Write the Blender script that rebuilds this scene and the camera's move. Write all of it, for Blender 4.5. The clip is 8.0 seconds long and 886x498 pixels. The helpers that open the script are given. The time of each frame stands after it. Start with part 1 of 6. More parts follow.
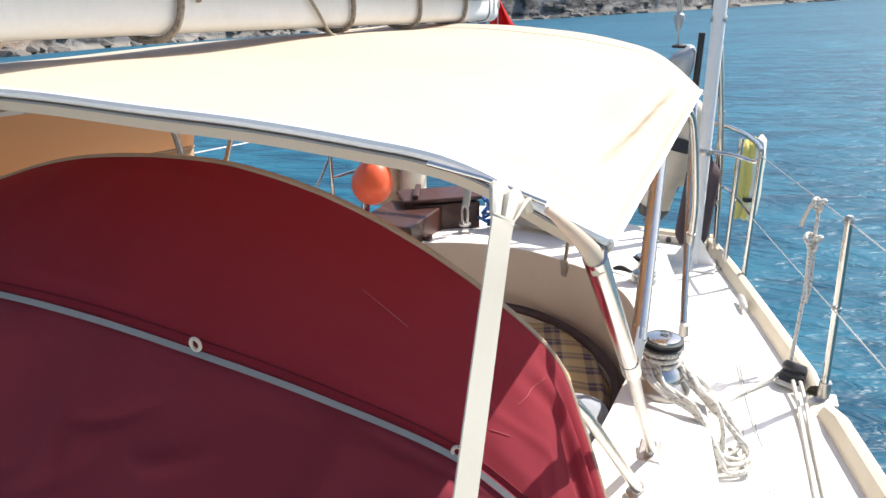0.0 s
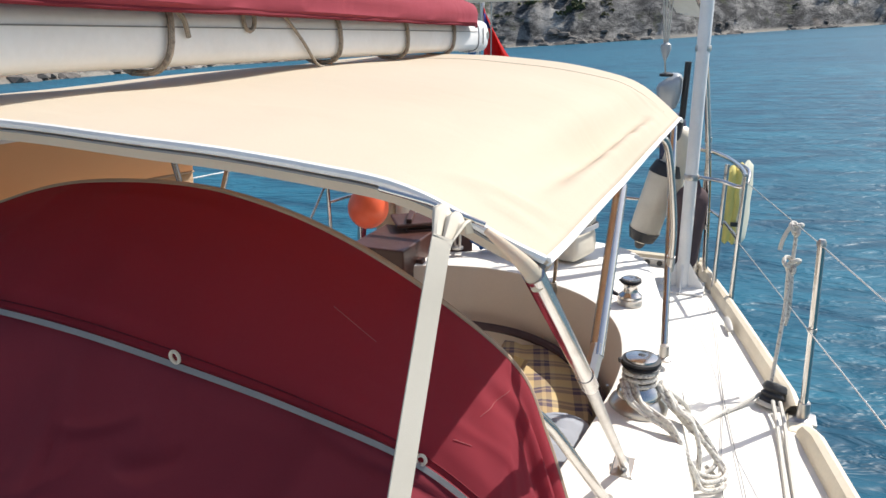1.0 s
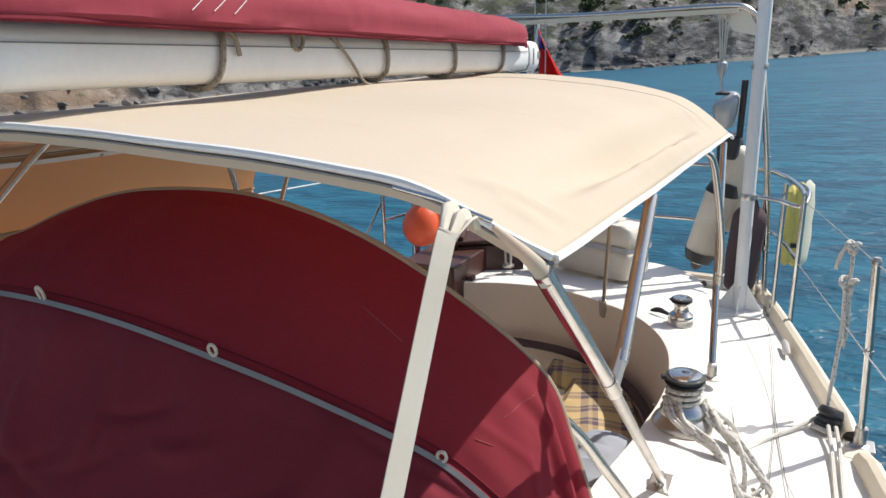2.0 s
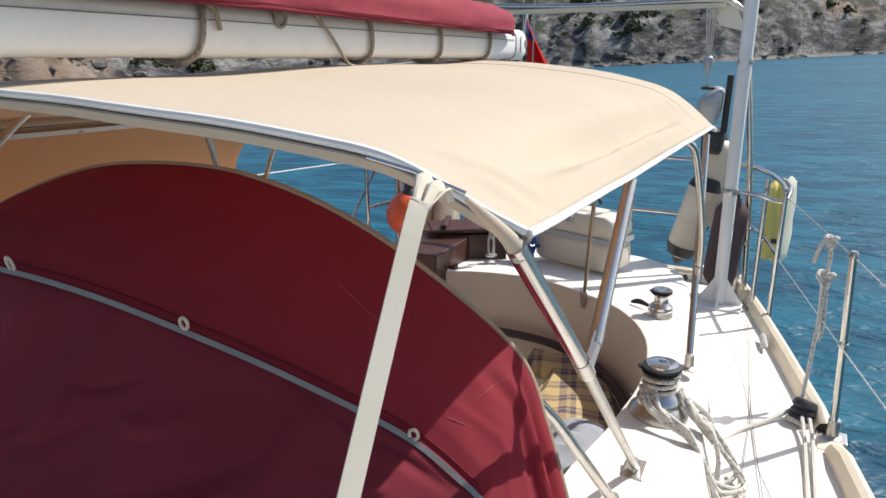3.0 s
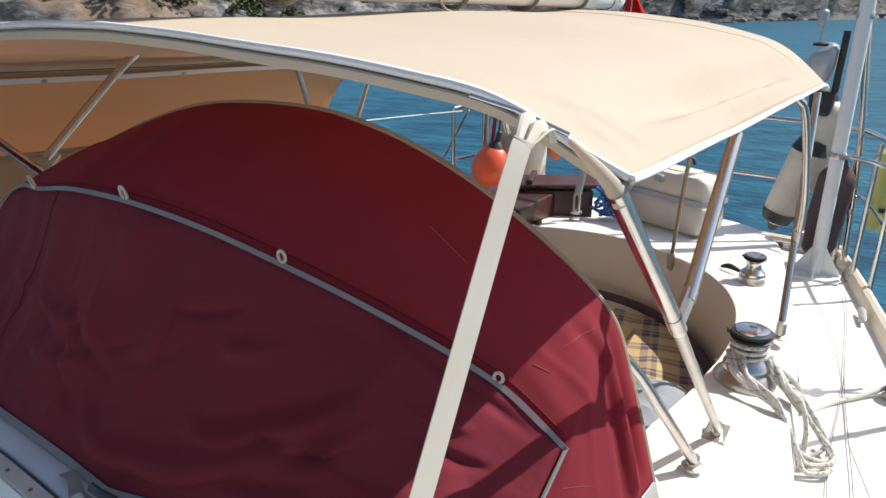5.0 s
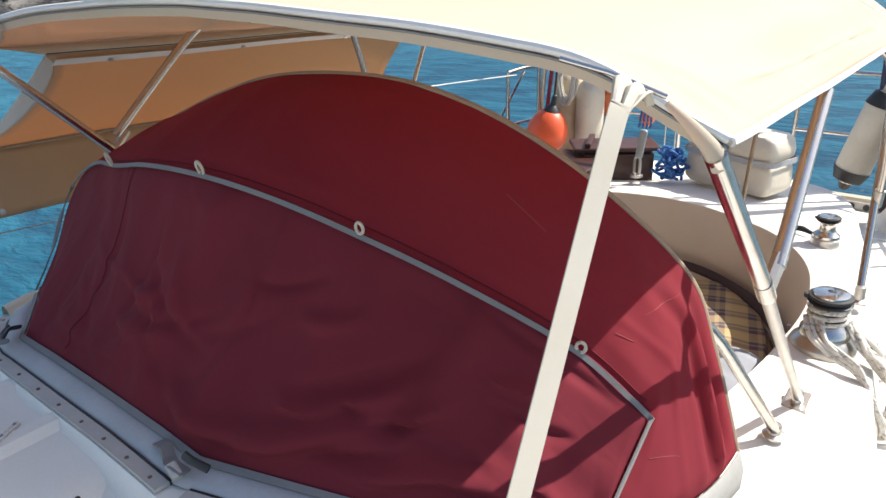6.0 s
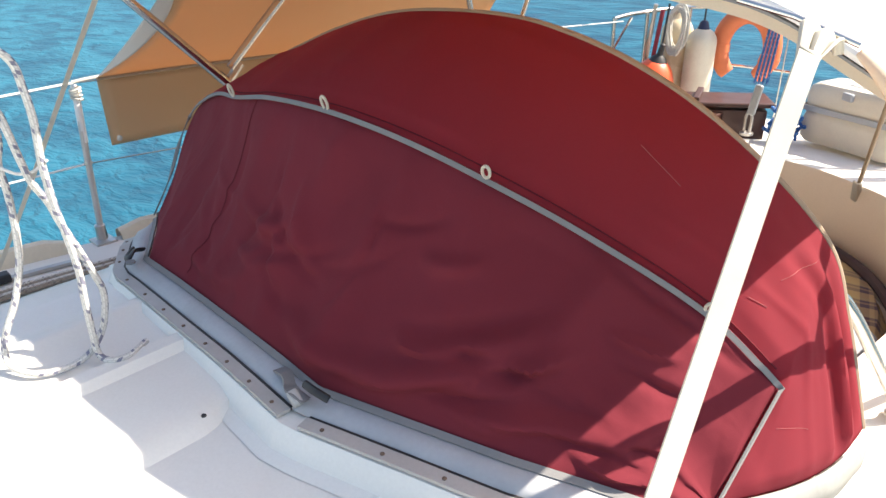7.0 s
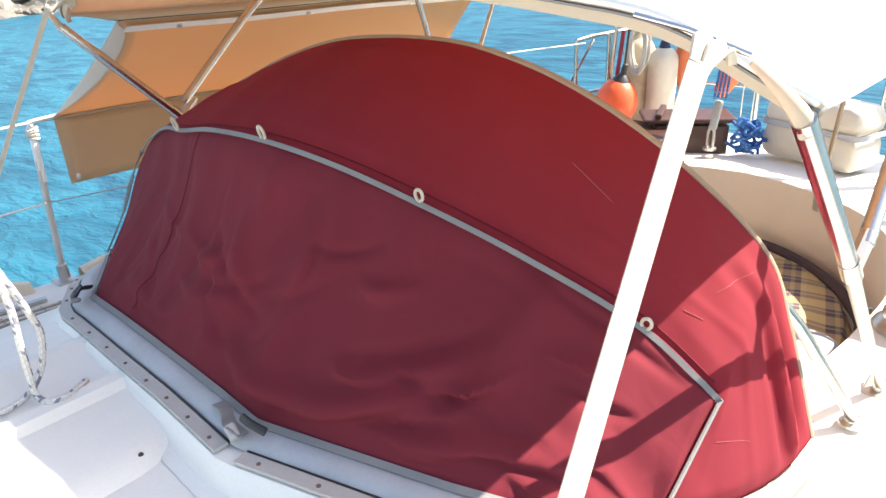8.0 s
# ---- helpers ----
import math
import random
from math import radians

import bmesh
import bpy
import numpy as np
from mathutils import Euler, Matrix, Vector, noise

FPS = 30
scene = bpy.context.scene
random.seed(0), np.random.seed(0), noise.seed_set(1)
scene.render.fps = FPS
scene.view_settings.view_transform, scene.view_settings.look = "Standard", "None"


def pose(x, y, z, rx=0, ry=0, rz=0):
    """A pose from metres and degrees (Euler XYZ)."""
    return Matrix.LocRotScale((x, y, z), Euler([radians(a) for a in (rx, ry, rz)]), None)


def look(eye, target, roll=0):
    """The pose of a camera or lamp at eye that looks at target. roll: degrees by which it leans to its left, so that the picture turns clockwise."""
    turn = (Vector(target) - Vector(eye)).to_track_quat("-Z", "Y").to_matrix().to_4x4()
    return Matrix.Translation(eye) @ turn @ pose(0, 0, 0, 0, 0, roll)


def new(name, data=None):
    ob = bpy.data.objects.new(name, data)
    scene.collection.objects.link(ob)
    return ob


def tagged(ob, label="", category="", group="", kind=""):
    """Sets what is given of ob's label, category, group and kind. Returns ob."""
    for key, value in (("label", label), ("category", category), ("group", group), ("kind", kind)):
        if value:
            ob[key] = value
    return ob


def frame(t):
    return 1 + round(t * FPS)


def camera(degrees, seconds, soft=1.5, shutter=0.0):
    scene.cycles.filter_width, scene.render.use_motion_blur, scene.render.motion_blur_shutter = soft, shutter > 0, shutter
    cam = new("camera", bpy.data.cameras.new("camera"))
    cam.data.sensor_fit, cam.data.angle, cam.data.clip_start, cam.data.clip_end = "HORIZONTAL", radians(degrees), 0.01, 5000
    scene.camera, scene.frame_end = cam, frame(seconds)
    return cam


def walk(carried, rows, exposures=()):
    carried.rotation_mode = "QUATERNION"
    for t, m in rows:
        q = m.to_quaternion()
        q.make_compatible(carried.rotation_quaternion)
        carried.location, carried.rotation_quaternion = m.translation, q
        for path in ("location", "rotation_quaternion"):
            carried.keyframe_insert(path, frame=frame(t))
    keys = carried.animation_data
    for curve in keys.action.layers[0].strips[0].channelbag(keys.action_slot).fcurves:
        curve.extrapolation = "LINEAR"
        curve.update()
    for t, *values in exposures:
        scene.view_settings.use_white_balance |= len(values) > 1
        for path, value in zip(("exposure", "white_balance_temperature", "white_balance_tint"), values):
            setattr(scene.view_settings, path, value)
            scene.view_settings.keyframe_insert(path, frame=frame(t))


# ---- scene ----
cam = camera(63.9, 8.0)
PATH = [
    (0, (1.007, 0.944, 1.263), (0.266, 2.689, 0.626), -3.1),
    (0.5, (1.031, 0.923, 1.276), (0.302, 2.671, 0.635), -1.8),
    (1, (1.091, 0.904, 1.275), (0.331, 2.664, 0.704), -3.1),
    (1.5, (1.135, 0.89, 1.257), (0.261, 2.613, 0.742), -4.9),
    (1.7, (1.149, 0.886, 1.255), (0.231, 2.595, 0.766), -4.6),
    (2.8, (1.177, 0.894, 1.229), (0.286, 2.608, 0.715), -2.0),
    (3, (1.177, 0.894, 1.225), (0.288, 2.61, 0.708), -2.2),
    (3.5, (1.174, 0.885, 1.22), (0.278, 2.593, 0.691), -1.2),
    (4, (1.173, 0.872, 1.213), (0.205, 2.531, 0.654), -1.4),
    (4.2, (1.171, 0.871, 1.21), (0.193, 2.509, 0.611), -1.3),
    (5.3, (1.149, 0.88, 1.203), (0.05, 2.43, 0.578), -1.9),
    (5.5, (1.138, 0.876, 1.196), (0.02, 2.409, 0.566), -2.4),
    (6, (1.112, 0.862, 1.208), (-0.047, 2.33, 0.5), -3.8),
    (6.5, (1.069, 0.845, 1.207), (-0.122, 2.223, 0.38), -3.6),
    (7, (1.04, 0.823, 1.202), (-0.246, 2.109, 0.37), -2.8),
    (7.5, (1.06, 0.828, 1.206), (-0.265, 2.088, 0.396), -3.7),
    (8, (1.097, 0.884, 1.191), (-0.182, 2.216, 0.424), -4.6),
]
EXPOSURE = [(0, 1.0, 6500, 10), (0.5, .86, 6500, 10), (1, .63, 6500, 10), (1.5, .48, 6500, 10), (3, .42, 6500, 10), (4, .42, 6450, 10), (5.5, .57, 6500, 10), (6, .84, 6650, 10), (6.5, 1.18, 6950, 10), (7, 1.50, 7150, 10), (7.5, 1.66, 7250, 10), (8, 1.86, 7150, 10)]
walk(cam, [(t, look(eye, target, roll)) for t, eye, target, roll in PATH], EXPOSURE)

# ---- light ----
HEEL = Matrix.Rotation(radians(2.4), 4, "Y")          # the boat lies a little down to port
SUN = Vector((0.60, 0.71, 0.98)).normalized()
world = bpy.data.worlds.new("sky")
scene.world = world
world.use_nodes = True
wn = world.node_tree.nodes
sky = wn.new("ShaderNodeTexSky")
sky.sky_type = "NISHITA"
sky.sun_disc = False
sky.sun_elevation = math.asin(SUN.z)
sky.sun_rotation = math.atan2(SUN.x, SUN.y)
sky.dust_density = 1.5
wn["Background"].inputs["Strength"].default_value = 0.115
world.node_tree.links.new(sky.outputs[0], wn["Background"].inputs[0])
sun_data = bpy.data.lights.new("sun", "SUN")
sun_data.energy, sun_data.angle, sun_data.color = 4.3, radians(0.55), (1.0, 0.955, 0.89)
sun = new("sun", sun_data)
sun.matrix_world = look(SUN * 50, (0, 0, 0))


# ---- materials ----
def nodes_of(name):
    m = bpy.data.materials.new(name)
    m.use_nodes = True
    return m, m.node_tree.nodes, m.node_tree.links


def noise_node(n, k, vec, scale, detail=4.0, rough=0.55, distort=0.0):
    t = n.new("ShaderNodeTexNoise")
    t.inputs["Scale"].default_value, t.inputs["Detail"].default_value = scale, detail
    t.inputs["Roughness"].default_value, t.inputs["Distortion"].default_value = rough, distort
    k.new(vec, t.inputs["Vector"])
    return t


def ramp_node(n, k, fac, stops):
    r = n.new("ShaderNodeValToRGB")
    e = r.color_ramp.elements
    while len(e) < len(stops):
        e.new(0.5)
    for el, (p, c) in zip(e, stops):
        el.position, el.color = p, (*c, 1) if len(c) == 3 else c
    k.new(fac, r.inputs[0])
    return r


def mix_node(n, k, a, b, fac, mode="MIX"):
    x = n.new("ShaderNodeMix")
    x.data_type, x.blend_type = "RGBA", mode
    for sock, v in ((x.inputs["Factor"], fac), (x.inputs["A"], a), (x.inputs["B"], b)):
        if isinstance(v, (int, float)):
            sock.default_value = v
        elif isinstance(v, tuple):
            sock.default_value = (*v, 1)
        else:
            k.new(v, sock)
    return x.outputs["Result"]


def surface(name, base, dirt=None, rough=0.5, metal=0.0, stain=3.0, grain=60.0, bump=0.15, amount=0.35, translucent=None, creased=0.0, bump_dist=0.002, coat=0.0):
    """A surface with stains at a large scale and grain at a small one."""
    m, n, k = nodes_of(name)
    b = n["Principled BSDF"]
    co = n.new("ShaderNodeTexCoord").outputs["Object"]
    dirt = dirt or tuple(c * 0.7 for c in base)
    big, small = noise_node(n, k, co, stain, 6, 0.6, 0.4), noise_node(n, k, co, grain, 4)
    f1 = ramp_node(n, k, big.outputs[0], [(0.42, (0, 0, 0)), (0.72, (amount,) * 3)])
    c = mix_node(n, k, base, dirt, f1.outputs[0])
    f2 = ramp_node(n, k, small.outputs[0], [(0.3, (0, 0, 0)), (0.75, (amount * 0.6,) * 3)])
    c = mix_node(n, k, c, tuple(x * 0.75 for x in base), f2.outputs[0])
    k.new(c, b.inputs["Base Color"])
    r = n.new("ShaderNodeMapRange")
    r.inputs["To Min"].default_value, r.inputs["To Max"].default_value = max(0.02, rough - 0.1), min(1, rough + 0.15)
    k.new(big.outputs[0], r.inputs["Value"])
    k.new(r.outputs[0], b.inputs["Roughness"])
    b.inputs["Metallic"].default_value = metal
    b.inputs["Coat Weight"].default_value = coat
    b.inputs["Specular IOR Level"].default_value = 0.18 if rough >= 0.84 else 0.5
    if bump and creased:
        mp = n.new("ShaderNodeMapping")
        mp.inputs["Scale"].default_value, mp.inputs["Rotation"].default_value = (1.0, 1.0, 0.45), (0, 0.5, 0)
        k.new(co, mp.inputs["Vector"])
        crease = noise_node(n, k, mp.outputs[0], 6.0, 2.5, 0.5, 0.8)
        b2 = n.new("ShaderNodeBump")
        b2.inputs["Strength"].default_value, b2.inputs["Distance"].default_value = creased, 0.02
        k.new(crease.outputs[0], b2.inputs["Height"])
    if bump:
        bp = n.new("ShaderNodeBump")
        bp.inputs["Strength"].default_value, bp.inputs["Distance"].default_value = bump, bump_dist
        k.new(small.outputs[0], bp.inputs["Height"])
        if creased:
            k.new(b2.outputs[0], bp.inputs["Normal"])
        k.new(bp.outputs[0], b.inputs["Normal"])
    if translucent:
        tr, mx = n.new("ShaderNodeBsdfTranslucent"), n.new("ShaderNodeMixShader")
        tr.inputs[0].default_value = (*translucent[:3], 1)
        mx.inputs[0].default_value = translucent[3]
        k.new(b.outputs[0], mx.inputs[1]), k.new(tr.outputs[0], mx.inputs[2])
        k.new(mx.outputs[0], n["Material Output"].inputs[0])
    return m


def sea_material():
    m, n, k = nodes_of("sea_water")
    b = n["Principled BSDF"]
    co = n.new("ShaderNodeTexCoord").outputs["Object"]
    mp = n.new("ShaderNodeMapping")
    mp.inputs["Scale"].default_value = (0.42, 1.0, 1.0)
    mp.inputs["Rotation"].default_value = (0, 0, 0.2)
    k.new(co, mp.inputs["Vector"])
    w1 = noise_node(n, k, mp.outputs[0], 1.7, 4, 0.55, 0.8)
    w2 = noise_node(n, k, mp.outputs[0], 0.5, 2, 0.5, 0.5)
    w3 = noise_node(n, k, mp.outputs[0], 0.05, 3, 0.6, 0.3)
    c = ramp_node(n, k, w3.outputs[0], [(0.35, (0.009, 0.078, 0.130)), (0.7, (0.019, 0.124, 0.182))])
    # Ripple contrast painted into the colour: troughs darkened, crests lightened, in place of reflections.
    wave_shade = ramp_node(n, k, w1.outputs[0], [(0.38, (0.58, 0.62, 0.68)), (0.60, (1.22, 1.2, 1.15))])
    k.new(mix_node(n, k, c.outputs[0], wave_shade.outputs[0], 1.0, "MULTIPLY"), b.inputs["Base Color"])
    b.inputs["Specular IOR Level"].default_value = 0.34
    b.inputs["Roughness"].default_value = 0.44
    b.inputs["IOR"].default_value = 1.33
    w4 = noise_node(n, k, mp.outputs[0], 7.5, 3, 0.55, 0.6)
    small = n.new("ShaderNodeMath")
    small.operation = "MULTIPLY_ADD"
    k.new(w4.outputs[0], small.inputs[0])
    small.inputs[1].default_value = 0.55
    k.new(w1.outputs[0], small.inputs[2])
    add = n.new("ShaderNodeMath")
    add.operation = "MULTIPLY_ADD"
    k.new(w2.outputs[0], add.inputs[0])
    add.inputs[1].default_value = 1.5
    k.new(small.outputs[0], add.inputs[2])
    bp = n.new("ShaderNodeBump")
    bp.inputs["Strength"].default_value, bp.inputs["Distance"].default_value = 0.75, 0.14
    k.new(add.outputs[0], bp.inputs["Height"])
    k.new(bp.outputs[0], b.inputs["Normal"])
    return m


def rock_material():
    """Grey folded rock, ochre soil in patches, dry scrub where it lies flatter, pale shingle at the water."""
    m, n, k = nodes_of("shore_rock")
    b = n["Principled BSDF"]
    tc = n.new("ShaderNodeTexCoord").outputs["Object"]
    mp = n.new("ShaderNodeMapping")
    mp.inputs["Rotation"].default_value, mp.inputs["Scale"].default_value = (0.5, 0.6, 0.2), (1, 1, 2.2)
    k.new(tc, mp.inputs["Vector"])
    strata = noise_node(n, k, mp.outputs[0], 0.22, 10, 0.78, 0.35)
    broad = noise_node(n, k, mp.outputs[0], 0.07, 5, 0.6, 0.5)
    # Near-black where this noise, also the bump height, runs low.
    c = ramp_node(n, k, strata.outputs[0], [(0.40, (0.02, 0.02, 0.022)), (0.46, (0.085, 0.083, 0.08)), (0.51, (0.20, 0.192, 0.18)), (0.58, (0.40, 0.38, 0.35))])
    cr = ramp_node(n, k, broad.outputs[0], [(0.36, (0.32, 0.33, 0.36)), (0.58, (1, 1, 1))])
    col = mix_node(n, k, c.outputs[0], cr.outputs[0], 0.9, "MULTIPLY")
    soil = noise_node(n, k, tc, 0.035, 4)
    sf = ramp_node(n, k, soil.outputs[0], [(0.58, (0, 0, 0)), (0.64, (0.6,) * 3)])
    col = mix_node(n, k, col, (0.36, 0.24, 0.15), sf.outputs[0])
    scrub = noise_node(n, k, tc, 0.2, 7, 0.7)
    pos = n.new("ShaderNodeSeparateXYZ")
    k.new(tc, pos.inputs[0])
    up = n.new("ShaderNodeMapRange")
    up.inputs["From Min"].default_value, up.inputs["From Max"].default_value = 2.5, 14.0
    up.inputs["To Min"].default_value, up.inputs["To Max"].default_value = 0.0, 0.16
    k.new(pos.outputs["Z"], up.inputs["Value"])
    ad = n.new("ShaderNodeMath")
    k.new(scrub.outputs[0], ad.inputs[0]), k.new(up.outputs[0], ad.inputs[1])
    gf = ramp_node(n, k, ad.outputs[0], [(0.60, (0, 0, 0)), (0.66, (0.9,) * 3)])
    col = mix_node(n, k, col, (0.060, 0.070, 0.034), gf.outputs[0])
    beach = n.new("ShaderNodeMapRange")
    beach.inputs["From Min"].default_value, beach.inputs["From Max"].default_value = 0.75, 0.35
    k.new(pos.outputs["Z"], beach.inputs["Value"])
    col = mix_node(n, k, col, (0.31, 0.285, 0.245), beach.outputs[0])
    k.new(col, b.inputs["Base Color"])
    b.inputs["Roughness"].default_value = 0.9
    bp = n.new("ShaderNodeBump")
    bp.inputs["Strength"].default_value, bp.inputs["Distance"].default_value = 1.0, 1.2
    k.new(strata.outputs[0], bp.inputs["Height"])
    k.new(bp.outputs[0], b.inputs["Normal"])
    return m


def plaid_material():
    m, n, k = nodes_of("plaid_wool")
    b = n["Principled BSDF"]
    tc = n.new("ShaderNodeTexCoord").outputs["Object"]
    mp = n.new("ShaderNodeMapping")
    mp.inputs["Rotation"].default_value = (0, 0, -0.28)
    k.new(tc, mp.inputs["Vector"])
    sp = n.new("ShaderNodeSeparateXYZ")
    k.new(mp.outputs[0], sp.inputs[0])

    def bars(axis, period, stops):
        d = n.new("ShaderNodeMath")
        d.operation = "DIVIDE"
        k.new(sp.outputs[axis], d.inputs[0])
        d.inputs[1].default_value = period
        f = n.new("ShaderNodeMath")
        f.operation = "FRACT"
        k.new(d.outputs[0], f.inputs[0])
        r = ramp_node(n, k, f.outputs[0], stops)
        r.color_ramp.interpolation = "CONSTANT"
        return r.outputs[0]
    cx = bars("X", 0.15, [(0, (0.50, 0.36, 0.17)), (0.42, (0.10, 0.07, 0.09)), (0.62, (0.34, 0.25, 0.16)), (0.72, (0.10, 0.07, 0.09)), (0.86, (0.55, 0.42, 0.22))])
    cy = bars("Y", 0.115, [(0, (0.52, 0.38, 0.18)), (0.38, (0.09, 0.07, 0.10)), (0.60, (0.38, 0.28, 0.17)), (0.70, (0.09, 0.07, 0.10)), (0.84, (0.50, 0.40, 0.20))])
    col = mix_node(n, k, cx, cy, 0.5)
    fuzz = noise_node(n, k, tc, 250, 3)
    col = mix_node(n, k, col, fuzz.outputs[1], 0.12, "MULTIPLY")
    k.new(col, b.inputs["Base Color"])
    b.inputs["Roughness"].default_value = 0.95
    bp = n.new("ShaderNodeBump")
    bp.inputs["Strength"].default_value, bp.inputs["Distance"].default_value = 0.4, 0.003
    k.new(fuzz.outputs[0], bp.inputs["Height"])
    k.new(bp.outputs[0], b.inputs["Normal"])
    return m


def rope_material(name, base, fleck, twist=55.0):
    m, n, k = nodes_of(name)
    b = n["Principled BSDF"]
    uv = n.new("ShaderNodeUVMap").outputs[0]
    ch = n.new("ShaderNodeTexBrick")
    ch.inputs["Scale"].default_value = 1.0
    ch.inputs["Color1"].default_value, ch.inputs["Color2"].default_value = (*base, 1), (*tuple(c * 0.85 for c in base), 1)
    ch.inputs["Mortar"].default_value = (*tuple(c * 0.7 for c in base), 1)
    ch.inputs["Mortar Size"].default_value = 0.05
    ch.inputs["Brick Width"].default_value, ch.inputs["Row Height"].default_value = 0.5, 0.25
    k.new(uv, ch.inputs["Vector"])
    col = ch.outputs[0]
    if fleck:
        mp = n.new("ShaderNodeMapping")
        mp.inputs["Scale"].default_value = (3.4, 3.0, 1.0)
        k.new(uv, mp.inputs["Vector"])
        ns = n.new("ShaderNodeTexWhiteNoise")
        sn = n.new("ShaderNodeVectorMath")
        sn.operation = "FLOOR"
        k.new(mp.outputs[0], sn.inputs[0])
        k.new(sn.outputs[0], ns.inputs[0])
        ff = ramp_node(n, k, ns.outputs[0], [(0.0, (0, 0, 0)), (0.80, (1, 1, 1))])
        ff.color_ramp.interpolation = "CONSTANT"
        col = mix_node(n, k, col, fleck, ff.outputs[0])
    k.new(col, b.inputs["Base Color"])
    b.inputs["Roughness"].default_value = 0.85
    bp = n.new("ShaderNodeBump")
    bp.inputs["Strength"].default_value, bp.inputs["Distance"].default_value = 0.6, 0.002
    k.new(ch.outputs[1], bp.inputs["Height"])
    bp.invert = True
    k.new(bp.outputs[0], b.inputs["Normal"])
    return m


# One canvas: front tone lowered for its shade, top brighter and redder for sun.
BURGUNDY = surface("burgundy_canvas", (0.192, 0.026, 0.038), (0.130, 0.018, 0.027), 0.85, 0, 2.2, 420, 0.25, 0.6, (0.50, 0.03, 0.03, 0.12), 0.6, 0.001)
BURGUNDY_SUNLIT = surface("burgundy_canvas_sunlit", (0.268, 0.040, 0.056), (0.200, 0.030, 0.043), 0.85, 0, 2.0, 420, 0.25, 0.6, (0.72, 0.038, 0.024, 0.40), 0.35, 0.001)
SAIL_RED = surface("faded_red_canvas", (0.27, 0.045, 0.062), (0.20, 0.03, 0.05), 0.85, 0, 2.5, 300, 0.3, 0.5, None, 0.4, 0.001)
BEIGE = surface("beige_canvas", (0.72, 0.672, 0.542), (0.65, 0.595, 0.460), 0.85, 0, 1.6, 380, 0.2, 0.45, (0.70, 0.37, 0.09, 0.38), 0.18, 0.001)
PANEL = surface("tan_canvas", (0.58, 0.43, 0.28), (0.50, 0.36, 0.23), 0.85, 0, 1.6, 380, 0.2, 0.4, (0.74, 0.42, 0.19, 0.42), 0.0, 0.001)
PALE_PATCH = surface("pale_web", (0.62, 0.60, 0.56), (0.50, 0.48, 0.45), 0.85, 0, 4, 300, 0.2, 0.4, (0.5, 0.5, 0.5, 0.25))
WHITE_TAPE = surface("white_tape", (0.74, 0.73, 0.71), (0.55, 0.53, 0.50), 0.7, 0, 8, 300, 0.2, 0.4)
GREY_TAPE = surface("grey_tape", (0.215, 0.21, 0.21), (0.16, 0.155, 0.15), 0.8, 0, 9, 400, 0.2, 0.4)
PALE_VINYL = surface("pale_vinyl", (0.30, 0.30, 0.28), (0.20, 0.195, 0.18), 0.6, 0, 9, 120, 0.15, 0.6)
RUSTY = surface("rusty_stud", (0.22, 0.15, 0.11), (0.12, 0.07, 0.05), 0.7, 0.4, 40, 300, 0.2, 0.6)
GREY_VINYL = surface("grey_vinyl", (0.43, 0.44, 0.46), (0.31, 0.31, 0.32), 0.55, 0, 7, 120, 0.15, 0.6)
TRIM = surface("fawn_trim", (0.36, 0.27, 0.19), (0.26, 0.19, 0.13), 0.8, 0, 8, 300, 0.2, 0.4)
GELCOAT = surface("white_gelcoat", (0.77, 0.75, 0.70), (0.62, 0.59, 0.53), 0.35, 0, 2.3, 180, 0.06, 0.35, None, 0, 0.001)
NONSKID = surface("cream_deck_paint", (0.78, 0.75, 0.69), (0.66, 0.62, 0.55), 0.75, 0, 2.0, 260, 0.35, 0.35, None, 0, 0.0012)
COAMING_PAINT = surface("cream_coaming_paint", (0.66, 0.56, 0.45), (0.55, 0.46, 0.37), 0.6, 0, 3, 150, 0.1, 0.4)
RAIL_CREAM = surface("cream_rail_paint", (0.70, 0.62, 0.48), (0.55, 0.47, 0.35), 0.5, 0, 6, 90, 0.15, 0.5)
STEEL = surface("polished_steel", (0.60, 0.58, 0.55), (0.38, 0.32, 0.27), 0.16, 1.0, 9, 120, 0.05, 0.5)
DULL_STEEL = surface("dull_steel", (0.55, 0.53, 0.50), (0.36, 0.32, 0.28), 0.35, 1.0, 9, 120, 0.1, 0.5)
TARNISHED = surface("tarnished_bronze", (0.34, 0.26, 0.18), (0.20, 0.15, 0.11), 0.5, 0.5, 12, 150, 0.1, 0.5)
ALLOY = surface("grey_alloy", (0.50, 0.485, 0.46), (0.36, 0.32, 0.285), 0.5, 0.25, 9, 150, 0.1, 0.5)
WHITE_PAINT = surface("white_spar_paint", (0.78, 0.77, 0.75), (0.58, 0.55, 0.50), 0.35, 0, 5, 60, 0.08, 0.35)
BLACK_RUBBER = surface("black_rubber", (0.018, 0.018, 0.02), (0.05, 0.048, 0.045), 0.5, 0, 12, 200, 0.2, 0.5)
WOOD = surface("varnished_mahogany", (0.060, 0.022, 0.016), (0.032, 0.012, 0.009), 0.42, 0, 7, 80, 0.1, 0.6, None, 0, 0.001, 0.1)
WEBBING = surface("white_webbing", (0.68, 0.625, 0.52), (0.52, 0.46, 0.36), 0.85, 0, 9, 900, 0.12, 0.4, (0.6, 0.56, 0.48, 0.15))
ROPE_WHITE = rope_material("white_rope", (0.68, 0.65, 0.58), None)
ROPE_FLECK = rope_material("white_rope_grey_fleck", (0.76, 0.72, 0.64), (0.36, 0.33, 0.30))
ROPE_BLUE = rope_material("white_rope_blue_fleck", (0.72, 0.70, 0.66), (0.20, 0.20, 0.26))
